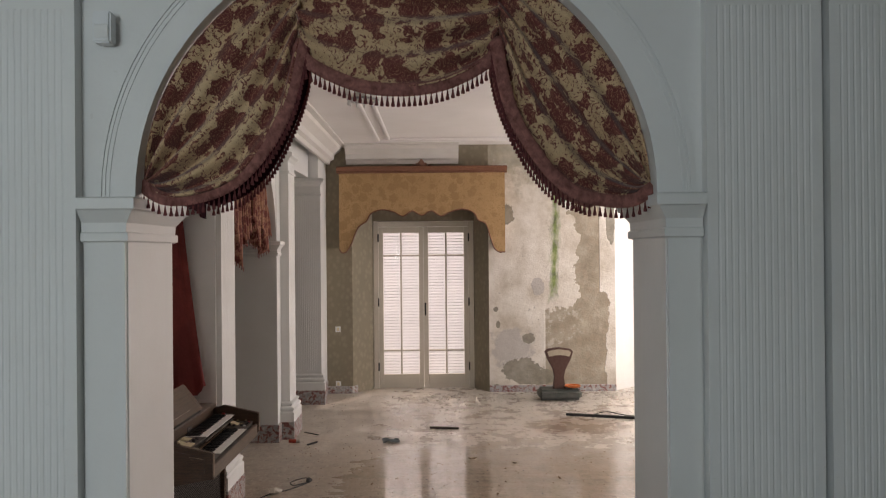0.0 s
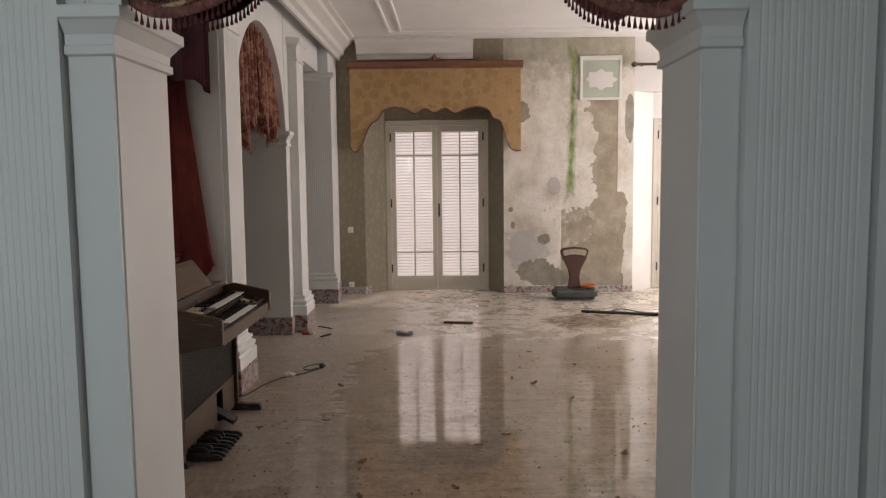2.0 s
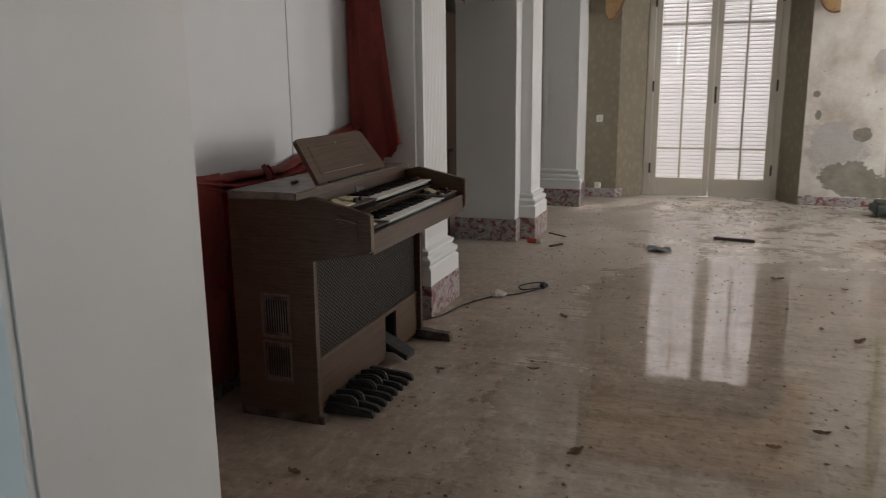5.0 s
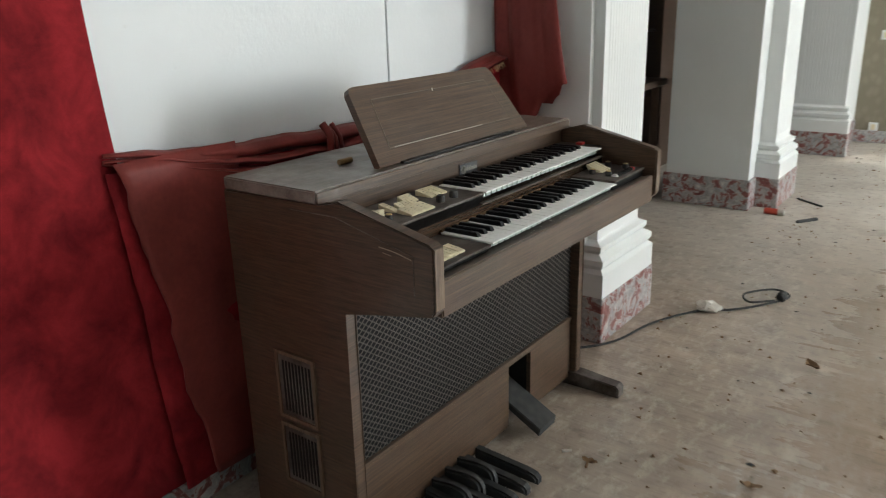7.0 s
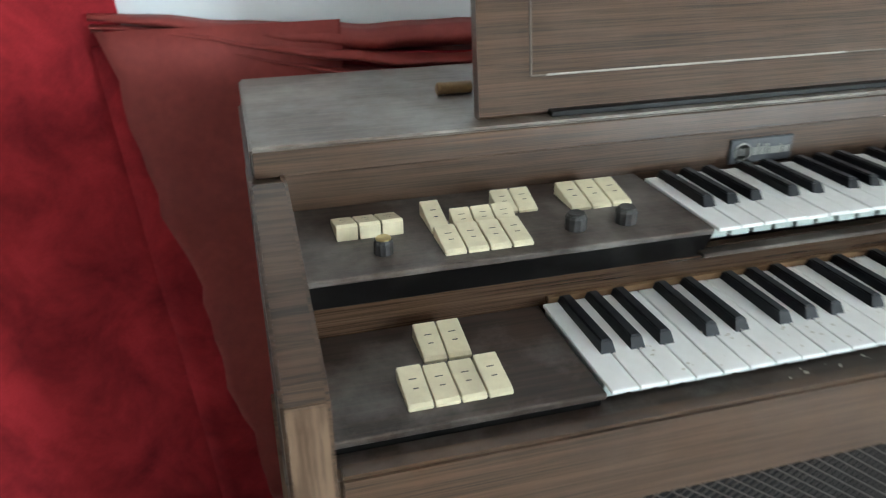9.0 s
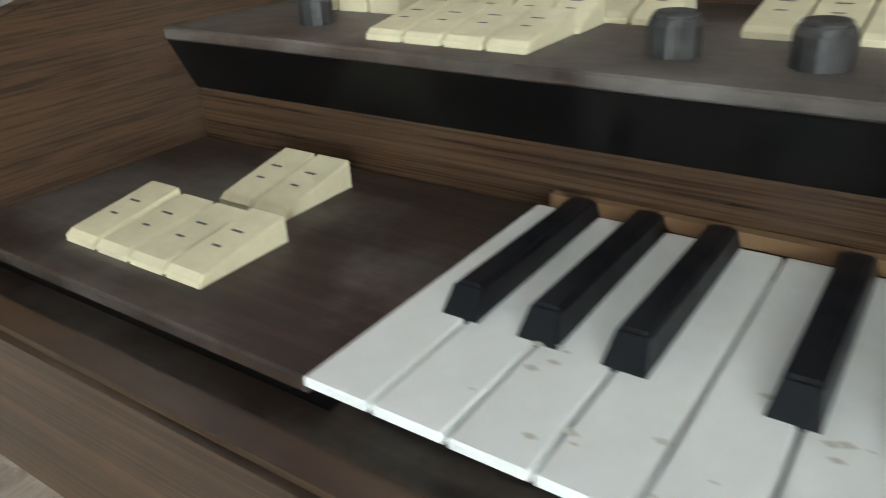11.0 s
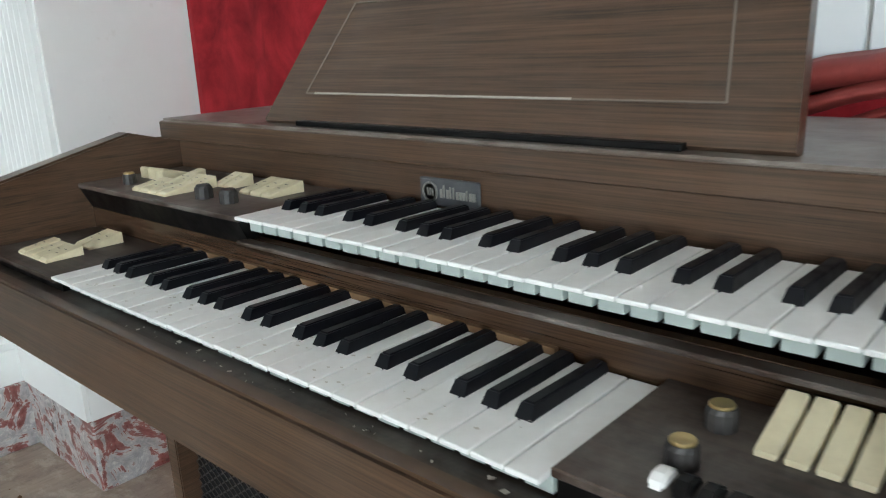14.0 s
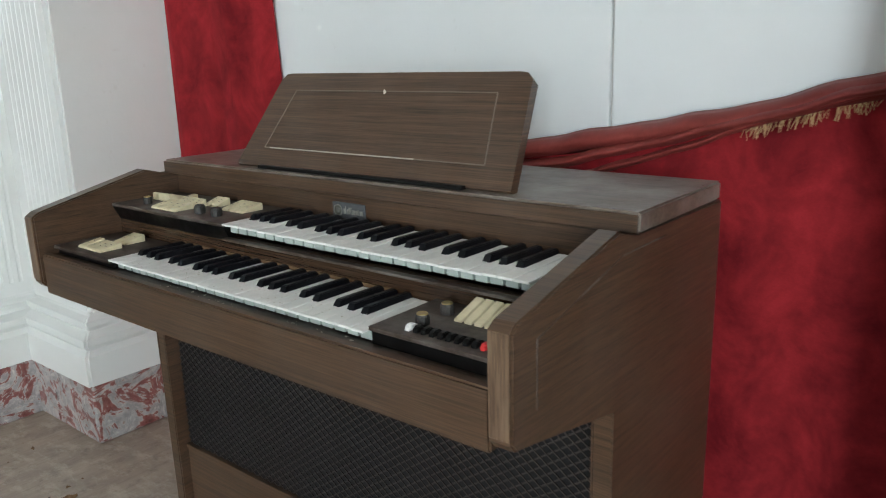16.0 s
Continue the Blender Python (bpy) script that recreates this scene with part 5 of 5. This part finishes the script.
swag("left_swag", [(-0.862, 2.175), (-0.77, 2.122), (-0.640, 2.130), (-0.519, 2.180), (-0.416, 2.290), (-0.335, 2.450), (-0.288, 2.690)], (176.5, 112), 4.2, 0.038, 0.4)
swag("right_swag", [(0.985, 2.150), (0.905, 2.102), (0.780, 2.108), (0.674, 2.150), (0.572, 2.262), (0.480, 2.436), (0.431, 2.690)], (3.5, 66), 4.2, 0.038, 1.3)
swag("centre_swag", [(-0.290, 2.680), (-0.245, 2.606), (-0.085, 2.525), (0.075, 2.502), (0.235, 2.525), (0.385, 2.606), (0.431, 2.680)], (114, 65), 4.2, 0.032, 2.2)
# lining tails that show behind the side swags
for sgn, pts in ((-1, [(-0.288, 2.70), (-0.262, 2.60), (-0.30, 2.42), (-0.385, 2.24), (-0.50, 2.13), (-0.62, 2.085)]), (1, [(0.431, 2.70), (0.408, 2.60), (0.448, 2.42), (0.535, 2.24), (0.65, 2.12), (0.77, 2.07)])):
    hem = vec(pts)

    def h(u, v):
        p = curve_at(hem, v)
        p += Vector((sgn * 0.10 * u, 0.035 + 0.02 * math.sin(9 * v + 4 * u), 0.05 * u))
        return p
    part("lining_tail", sheet(bmesh.new(), h, 6, 40, 0.003), MAROON if sgn < 0 else FRINGE, drape, "dark lining tail behind the swag", True)
    bm = bmesh.new()
    for k in range(48):
        q = h(0.0, k / 47)
        lathe(bm, [(0.0015, 0.004), (0.0034, -0.006), (0.0028, -0.010), (0.0060, -0.026), (0.0055, -0.030)], q + Vector((0, 0, 0)), 6)
    tagged(part("tassels", bm, TASSEL, drape, "row of small maroon tassels"), kind="stuff")

# jabots in the side arch
jab = empty("side_arch_drapery", (-1.62, 7.6, 2.0), "rust brocade jabots hanging in the side arch", "drapery")
for y0, wd, low, zl, zr, ph in ((6.62, 0.46, 0.85, 1.78, 2.30, 0.3), (7.02, 0.36, 0.35, 1.98, 2.20, 1.1), (7.36, 0.40, 0.80, 1.95, 2.25, 1.7), (7.70, 0.42, 0.62, 1.885, 2.30, 2.9)):
    def j(u, v):
        y = y0 + wd * u
        lo = zl + (zr - zl) * min(1.0, abs(u - low) * 1.4)
        top_z = 2.05 + math.sqrt(max(0.02, 0.845 ** 2 - (y - 7.325) ** 2))
        return (-1.50 + 0.05 * math.sin(u * 24 + ph) * (0.5 + 0.5 * (1 - v)), y + 0.015 * math.sin(6 * v + u * 5), lo + (top_z - lo) * v)
    part("jabot", sheet(bmesh.new(), j, 48, 16, 0.003), RUST, jab, "", True)
    bm = bmesh.new()
    for k in range(49):
        q = Vector(j(k / 48, 0.0))
        tube(bm, [q, q + Vector((0, 0, -0.03))], 0.004, 4)
    tagged(part("fringe", bm, FRINGE, jab, "pinkish fringe"), kind="stuff")

# ---- far end of the hall ----
pel = empty("pelmet", (0.01, 10.80, 2.9), "gold damask pelmet with a red-brown carved cornice over the window", "pelmet")
prof = [(-1.11, 3.0), (-1.11, 1.96), (-1.08, 1.91), (-1.02, 1.915), (-0.95, 2.02), (-0.90, 2.15), (-0.84, 2.26), (-0.74, 2.33), (-0.68, 2.43), (-0.54, 2.48), (-0.38, 2.45), (-0.25, 2.39), (-0.13, 2.46),
        (0.0, 2.40), (0.13, 2.46), (0.26, 2.39), (0.40, 2.45), (0.56, 2.48), (0.70, 2.43), (0.76, 2.33), (0.86, 2.28), (0.92, 2.10), (0.97, 1.96), (1.04, 1.90), (1.12, 1.90), (1.12, 3.0)]
part("fabric_front", prism(bmesh.new(), prof, "y", 10.755, 10.775), PELMETFAB, pel, "faded gold damask fabric with a scalloped edge")
bm = bmesh.new()
edge = smooth_path([Vector((x, 10.752, z)) for x, z in prof[1:-1]], 4)
tube(bm, edge, 0.010, 6)
part("piping", bm, PELMETWOOD, pel, "brown cord along the scalloped edge")
for x in (-1.11, 1.105):
    part("fabric_side", one_box(x, x + 0.015, 10.776, 10.848, 1.95, 3.0), PELMETFAB, pel)
PC = [(10.849, 2.97), (10.745, 2.97), (10.735, 2.985), (10.74, 3.0), (10.72, 3.02), (10.70, 3.045), (10.70, 3.06), (10.849, 3.06)]
part("carved_cornice", prism(bmesh.new(), PC, "x", -1.14, 1.15), PELMETWOOD, pel, "red-brown moulded wooden cornice")
bm = bmesh.new()
for dx, r, z in ((0, 0.045, 3.095), (-0.055, 0.026, 3.08), (0.055, 0.026, 3.08), (-0.105, 0.018, 3.072), (0.105, 0.018, 3.072), (0, 0.022, 3.135)):
    bmesh.ops.create_icosphere(bm, subdivisions=2, radius=r, matrix=Matrix.Translation((0.0 + dx, 10.73, z)) @ Matrix.Diagonal((1, 0.5, 1, 1)))
part("crest", bm, PELMETWOOD, pel, "small carved crest", True)

for z in (0.87, 0.13):
    sk = empty("wall_switch" if z > 0.5 else "wall_socket", (-1.15, 10.84, z), "small cream plastic switch on the papered wall" if z > 0.5 else "small cream plastic socket on the papered wall", "switch" if z > 0.5 else "socket")
    part("plate", one_box(-1.185, -1.115, 10.838, 10.8495, z - 0.037, z + 0.037, 0.003), WHITE, sk)
    part("rocker", one_box(-1.165, -1.135, 10.834, 10.8378, z - 0.022, z + 0.022, 0.002), IVORY, sk)

plq = empty("plaster_plaque", (2.18, 10.83, 2.8), "pale green plaster wall panel with a white relief", "wall panel")
bm = bmesh.new()
box(bm, 1.90, 2.45, 10.825, 10.849, 3.06, 3.12, 0.004)
box(bm, 1.90, 2.45, 10.825, 10.849, 2.55, 2.58, 0.004)
box(bm, 1.90, 1.935, 10.827, 10.849, 2.58, 3.06, 0.004)
box(bm, 2.415, 2.45, 10.827, 10.849, 2.58, 3.06, 0.004)
part("frame", bm, HALLWHITE, plq, "white moulded frame")
part("ground", one_box(1.936, 2.414, 10.836, 10.8495, 2.581, 3.059), PALEGREEN, plq)
bm = bmesh.new()
pts = []
for k in range(40):
    a = 2 * math.pi * k / 40
    r = 1 + 0.13 * math.cos(8 * a)
    pts.append((2.175 + 0.19 * r * math.cos(a), 2.81 + 0.12 * r * math.sin(a)))
prism(bm, pts, "y", 10.826, 10.8358)
part("relief", bm, HALLWHITE, plq, "white cartouche relief")

# curtain rod end beside the second window
rod = empty("curtain_rod", (2.75, 10.75, 3.0), "dark wooden curtain rod with a round end", "curtain rod")
part("rod", lathe(bmesh.new(), [(0.018, 0), (0.018, 1.85)], (2.62, 10.74, 2.99), 12, "x"), DARKWOOD, rod)
part("finial", lathe(bmesh.new(), [(0.012, -0.07), (0.035, -0.05), (0.04, -0.03), (0.028, -0.005), (0.028, 0.0)], (2.62, 10.74, 2.99), 16, "x"), DARKWOOD, rod)
part("bracket", one_box(2.70, 2.72, 10.74, 10.849, 2.975, 3.005, 0.003), DARKWOOD, rod)

# shop scale on the floor
sc = empty("weighing_scale", (1.75, 10.25, 0), "old shop scale with a fan-shaped dial on a grey iron base", "scale")
part("base", one_box(1.48, 2.02, 10.10, 10.42, 0.02, 0.15, 0.035, 3), GREYIRON, sc, "grey-green iron base")
bm = bmesh.new()
neck = [(1.66, 0.145), (1.685, 0.20), (1.70, 0.30), (1.665, 0.40), (1.60, 0.52), (1.565, 0.62), (1.60, 0.655), (1.745, 0.675), (1.89, 0.655), (1.925, 0.62), (1.89, 0.52), (1.825, 0.40), (1.79, 0.30), (1.805, 0.20), (1.83, 0.145)]
prism(bm, neck, "y", 10.20, 10.28, 0.012)
hd = part("fan_head", bm, RUSTRED, sc, "rusty red fan-shaped head")
bm = bmesh.new()
dial = [(1.615, 0.56), (1.595, 0.615), (1.62, 0.635), (1.745, 0.652), (1.87, 0.635), (1.895, 0.615), (1.875, 0.56), (1.81, 0.575), (1.745, 0.58), (1.68, 0.575)]
prism(bm, dial, "y", 10.192, 10.2)
part("dial", bm, dusty_plain("cream_dial", (0.42, 0.36, 0.27), 0.5, (0.3, 0.25, 0.18), 0.5, 20), hd, "cream dial")
part("pan", lathe(bmesh.new(), [(0.04, 0.0), (0.10, 0.012), (0.105, 0.03), (0.095, 0.03), (0.085, 0.016), (0.01, 0.01)], (1.91, 10.2, 0.165), 24), ORANGE, sc, "orange-brown round pan")
part("pan_post", lathe(bmesh.new(), [(0.02, 0), (0.02, 0.02)], (1.91, 10.2, 0.147), 10), GREYIRON, sc)
for x in (1.54, 1.96):
    part("foot", lathe(bmesh.new(), [(0.02, 0), (0.022, 0.024)], (x, 10.25, 0), 10), RUBBER, sc)

# ceiling light, a small crystal fitting
ch = empty("ceiling_light", (-0.47, 7.55, 3.3), "small round crystal ceiling light", "ceiling light")
part("rose", lathe(bmesh.new(), [(0.02, -0.03), (0.12, -0.02), (0.17, 0.0), (0.17, 0.022)], (-0.47, 7.55, 3.337), 24), HALLWHITE, ch)
for k in range(12):
    a = 2 * math.pi * k / 12
    part("crystal_drop", lathe(bmesh.new(), [(0.002, 0.03), (0.010, 0.02), (0.013, 0.0), (0.002, -0.018)], (-0.47 + 0.14 * math.cos(a), 7.55 + 0.14 * math.sin(a), 3.285), 8), CRYSTAL, ch)
part("hoop", lathe(bmesh.new(), [(0.145, 0), (0.15, 0.006), (0.145, 0.012), (0.14, 0.006)], (-0.47, 7.55, 3.315), 24), STEEL, ch)

# wall box in the first room
wb = empty("alarm_sensor", (-0.89, 2.99, 2.66), "small grey-white plastic alarm sensor on the wall", "sensor")
part("body", one_box(-0.922, -0.862, 2.955, 3.0055, 2.605, 2.71, 0.006, 2), PANELWHITE, wb)
part("lens", one_box(-0.915, -0.869, 2.951, 2.9548, 2.62, 2.665, 0.002), WHITE, wb)

# ---- dark side room ----
bk = empty("bookcase", (-3.2, 9.6, 0), "dark wooden open shelf unit in the unlit room", "shelf")
part("side", one_box(-3.6, -3.55, 9.0, 9.4, 0, 1.9), DARKWOOD, bk)
part("side", one_box(-2.35, -2.30, 9.0, 9.4, 0, 1.9), DARKWOOD, bk)
for z in (0.05, 0.5, 0.95, 1.4, 1.86):
    part("shelf", one_box(-3.55, -2.35, 9.0, 9.4, z, z + 0.03), DARKWOOD, bk)
part("back", one_box(-3.6, -2.3, 9.41, 9.43, 0, 1.9), DARKWOOD, bk)
tb = empty("side_table", (-2.3, 8.0, 0), "dark brown wooden table in the unlit room", "table")
part("tabletop", one_box(-2.75, -1.98, 7.2, 8.3, 0.70, 0.74, 0.005), DARKWOOD, tb)
for x, y in ((-2.7, 7.25), (-2.03, 7.25), (-2.7, 8.25), (-2.03, 8.25)):
    part("leg", one_box(x - 0.025, x + 0.025, y - 0.025, y + 0.025, 0, 0.70, 0.004), DARKWOOD, tb)

# ---- things on the floor ----
cb = empty("power_cable", (-0.95, 6.6, 0), "black power cable with a plug lying on the floor", "cable")
path = smooth_path([(-1.45, 5.86, 0.006), (-1.30, 6.05, 0.006), (-1.24, 6.30, 0.006), (-1.13, 6.52, 0.006), (-1.02, 6.60, 0.008), (-0.93, 6.72, 0.008), (-0.86, 6.86, 0.010), (-0.93, 6.90, 0.016), (-1.02, 6.78, 0.018), (-0.98, 6.70, 0.016), (-0.90, 6.78, 0.012)], 10)
part("cord", tube(bmesh.new(), path, 0.0045, 6), RUBBER, cb, "", True)
part("plug", lathe(bmesh.new(), [(0.010, 0), (0.020, 0.01), (0.022, 0.035), (0.012, 0.06)], (-0.88, 6.79, 0.022), 12, "y"), RUBBER, cb, "black round plug")
bm = bmesh.new()
bmesh.ops.create_icosphere(bm, subdivisions=3, radius=0.05, matrix=Matrix.Translation((-1.10, 6.55, 0.022)) @ Matrix.Diagonal((1.0, 0.7, 0.42, 1)))
for v in bm.verts:
    v.co += Vector((noise.noise(v.co * 40), noise.noise(v.co * 40 + Vector((5, 5, 5))), noise.noise(v.co * 40 + Vector((9, 1, 3))) * 0.5)) * 0.014
thing("crumpled_paper", bm, PAPERBIT, "crumpled white paper by the cable", "paper")

ct = empty("cardboard_tube", (-1.24, 8.19, 0.0), "small red and cream cardboard cartridge on the floor", "cartridge")
part("body", lathe(bmesh.new(), [(0.016, -0.055), (0.018, -0.05), (0.018, 0.05), (0.016, 0.055)], (-1.25, 8.17, 0.018), 14, "x"), mat("red_card", (0.5, 0.06, 0.03), 0.6), ct)
part("end_cap", lathe(bmesh.new(), [(0.0185, 0.0), (0.0185, 0.035), (0.015, 0.037)], (-1.23, 8.17, 0.0185), 14, "x"), PAPERBIT, ct, "cream end")


def stick(name, a, b, w, h, m_, label, cat):
    a, b = Vector(a), Vector(b)
    d = (b - a)
    ang = math.atan2(d.y, d.x)
    bm = one_box(0, d.length, -w / 2, w / 2, 0, h, min(w, h) * 0.2)
    ob = thing(name, bm, m_, label, cat)
    ob.matrix_basis = Matrix.Translation(a) @ Matrix.Rotation(ang, 4, "Z")
    return ob


stick("dark_strip", (0.11, 8.74, 0), (0.42, 8.68, 0), 0.035, 0.025, DARKWOOD, "short dark wooden strip lying on the floor", "strip")
stick("long_rail", (1.68, 9.32, 0), (2.75, 8.98, 0), 0.03, 0.03, RUBBER, "long black rail lying by the damp patch", "rail")
stick("dark_stub", (-1.10, 8.05, 0), (-1.02, 8.17, 0), 0.02, 0.015, RUBBER, "short black stub on the floor", "debris")
stick("thin_rod", (-1.22, 8.60, 0), (-1.05, 8.47, 0), 0.012, 0.01, RUBBER, "thin dark rod on the floor", "debris")
bm = tube(bmesh.new(), smooth_path([(2.0, 9.30, 0.012), (2.15, 9.36, 0.03), (2.3, 9.30, 0.012), (2.42, 9.2, 0.012), (2.6, 9.18, 0.01)], 8), 0.006, 6)
thing("loose_wire", bm, RUBBER, "loose black wire on the floor", "wire", smooth=True)
bm = bmesh.new()
bmesh.ops.create_grid(bm, x_segments=18, y_segments=12, size=0.5, matrix=Matrix.Translation((-0.28, 8.17, 0.02)) @ Matrix.Diagonal((0.17, 0.13, 1, 1)))
for v in bm.verts:
    v.co.z = 0.004 + 0.03 * max(0, noise.noise(v.co * 16) + 0.35)
    v.co.x += 0.03 * noise.noise(v.co * 9 + Vector((3, 0, 0)))
    v.co.y += 0.03 * noise.noise(v.co * 9 + Vector((0, 7, 0)))
thing("blue_rag", bm, BLUERAG, "crumpled grey-blue rag on the floor", "rag", smooth=True)


def leaf_mesh(seed, s, curl):
    r = random.Random(seed)
    bm = bmesh.new()
    n = 6
    rows_ = []
    for i in range(n + 1):
        t = i / n
        w = s * 0.28 * math.sin(math.pi * (0.06 + 0.9 * t)) * r.uniform(0.7, 1.2)
        z = 0.003 + curl * s * (t - 0.5) ** 2 + r.uniform(0, 0.004)
        rows_.append([bm.verts.new((s * (t - 0.5), k * w, z + abs(k) * curl * 0.35 * s * r.uniform(0.3, 1.0))) for k in (-1, 0, 1)])
    for a, b in zip(rows_, rows_[1:]):
        for k in range(2):
            bm.faces.new((a[k], a[k + 1], b[k + 1], b[k]))
    return bm


rnd = random.Random(21)
leaf_data = []
for k in range(5):
    ob = mesh_ob("dry_leaf", leaf_mesh(k, 0.07, 0.5), LEAF)
    leaf_data.append(ob)
LEAVES = [(1.16, 4.79), (0.98, 4.17), (1.02, 4.14), (-0.26, 4.23), (0.35, 4.95), (0.52, 5.12), (1.04, 5.89), (1.21, 6.85), (0.66, 6.44), (0.51, 7.47), (-0.64, 6.24), (-0.62, 5.43), (-1.02, 5.3), (-1.16, 4.26), (-0.3, 4.69), (0.81, 6.26), (0.78, 4.17), (0.21, 4.33), (-0.35, 6.73), (0.88, 7.32)]
for k, (x, y) in enumerate(LEAVES):
    src = leaf_data[k % 5]
    ob = src if k < 5 else new("dry_leaf", src.data)
    ob.location, ob.rotation_euler = (x, y, 0.001), (0, 0, rnd.uniform(0, 6.3))
    sc_ = rnd.uniform(0.6, 1.25)
    ob.scale = (sc_, sc_, sc_)
    tagged(ob, "curled brown dry leaf on the floor", "leaf", "dry leaves on the floor")

# a flat scrap of paper and cigarette ends
bm = bmesh.new()
bmesh.ops.create_grid(bm, x_segments=5, y_segments=4, size=0.5, matrix=Matrix.Translation((-0.106, 4.187, 0)) @ Matrix.Rotation(0.5, 4, "Z") @ Matrix.Diagonal((0.07, 0.05, 1, 1)))
for v in bm.verts:
    v.co.z = 0.002 + 0.006 * max(0, noise.noise(v.co * 30) + 0.2)
    v.co.x += 0.006 * noise.noise(v.co * 50)
thing("paper_scrap", bm, PAPERBIT, "small creased scrap of pale paper on the floor", "paper", smooth=True)
for k, (x, y) in enumerate([(-1.099, 5.318), (-1.022, 5.286), (-1.029, 4.98)]):
    bm = lathe(bmesh.new(), [(0.0035, -0.014), (0.004, -0.013), (0.004, 0.013), (0.003, 0.014)], (0, 0, 0.004), 10, "x")
    ob = thing("cigarette_end", bm, CHIP if k != 1 else LEAF, "short stubbed-out cigarette end on the stone floor", "cigarette end", group="cigarette ends")
    ob.matrix_basis = pose(x, y, 0, 0, 0, 40 + 70 * k)

# crumbs and chips, too many to count
bm = bmesh.new()
rnd = random.Random(5)
for i in range(2600):
    x, y = rnd.uniform(-1.25, 4.0), 3.6 + 7.1 * rnd.random() ** 0.9
    s = rnd.choice((0.003, 0.004, 0.006, 0.009, 0.013))
    a = rnd.uniform(0, 6.3)
    base = [bm.verts.new((x + s * rnd.uniform(0.4, 1) * math.cos(a + k * 2.1), y + s * rnd.uniform(0.4, 1) * math.sin(a + k * 2.1), 0.0006)) for k in range(3)]
    tip = bm.verts.new((x, y, s * rnd.uniform(0.3, 0.8)))
    for k in range(3):
        bm.faces.new((base[k], base[(k + 1) % 3], tip))
tagged(thing("floor_crumbs", bm, LEAF, "brown crumbs and leaf bits strewn over the floor", "debris"), kind="stuff")
bm = bmesh.new()
for i in range(1300):
    x, y = rnd.gauss(1.6, 0.9), 10.75 - abs(rnd.gauss(0, 0.55))
    if not -0.9 < x < 4.2:
        continue
    s = rnd.uniform(0.006, 0.035)
    a = rnd.uniform(0, 6.3)
    q = [bm.verts.new((x + s * rnd.uniform(0.5, 1) * math.cos(a + k * 1.57), y + s * rnd.uniform(0.5, 1) * math.sin(a + k * 1.57), 0.001 + rnd.uniform(0, 0.012))) for k in range(4)]
    tip = bm.verts.new((x, y, 0.006 + s * 0.3))
    for k in range(4):
        bm.faces.new((q[k], q[(k + 1) % 4], tip))
tagged(thing("plaster_rubble", bm, CHIP, "pale plaster chips fallen along the ruined wall", "rubble"), kind="stuff")

# crumbs of dirt and plaster strewn over the hall floor
rnd = random.Random(31)
for name, material, count, label in (("floor_grit", RUBBER, 800, "dark crumbs of dirt strewn over the stone floor"), ("plaster_crumbs", CHIP, 260, "pale crumbs of plaster strewn over the stone floor")):
    bm = bmesh.new()
    for i in range(count):
        x, y = rnd.uniform(-1.15, 3.2), rnd.uniform(3.6, 10.6)
        if name == "plaster_crumbs":
            y = 10.7 - 5.5 * rnd.random() ** 1.6
        s = 0.0018 + 0.0085 * rnd.random() ** 4
        a = rnd.uniform(0, 6.3)
        ring = [bm.verts.new((x + s * rnd.uniform(0.6, 1.5) * math.cos(a + k * 1.257), y + s * rnd.uniform(0.6, 1.2) * math.sin(a + k * 1.257), 0.0005)) for k in range(5)]
        tip = bm.verts.new((x, y, 0.0005 + s * rnd.uniform(0.3, 0.9)))
        for k in range(5):
            bm.faces.new((ring[k], ring[(k + 1) % 5], tip))
    tagged(thing(name, bm, material, label, "debris"), kind="stuff")
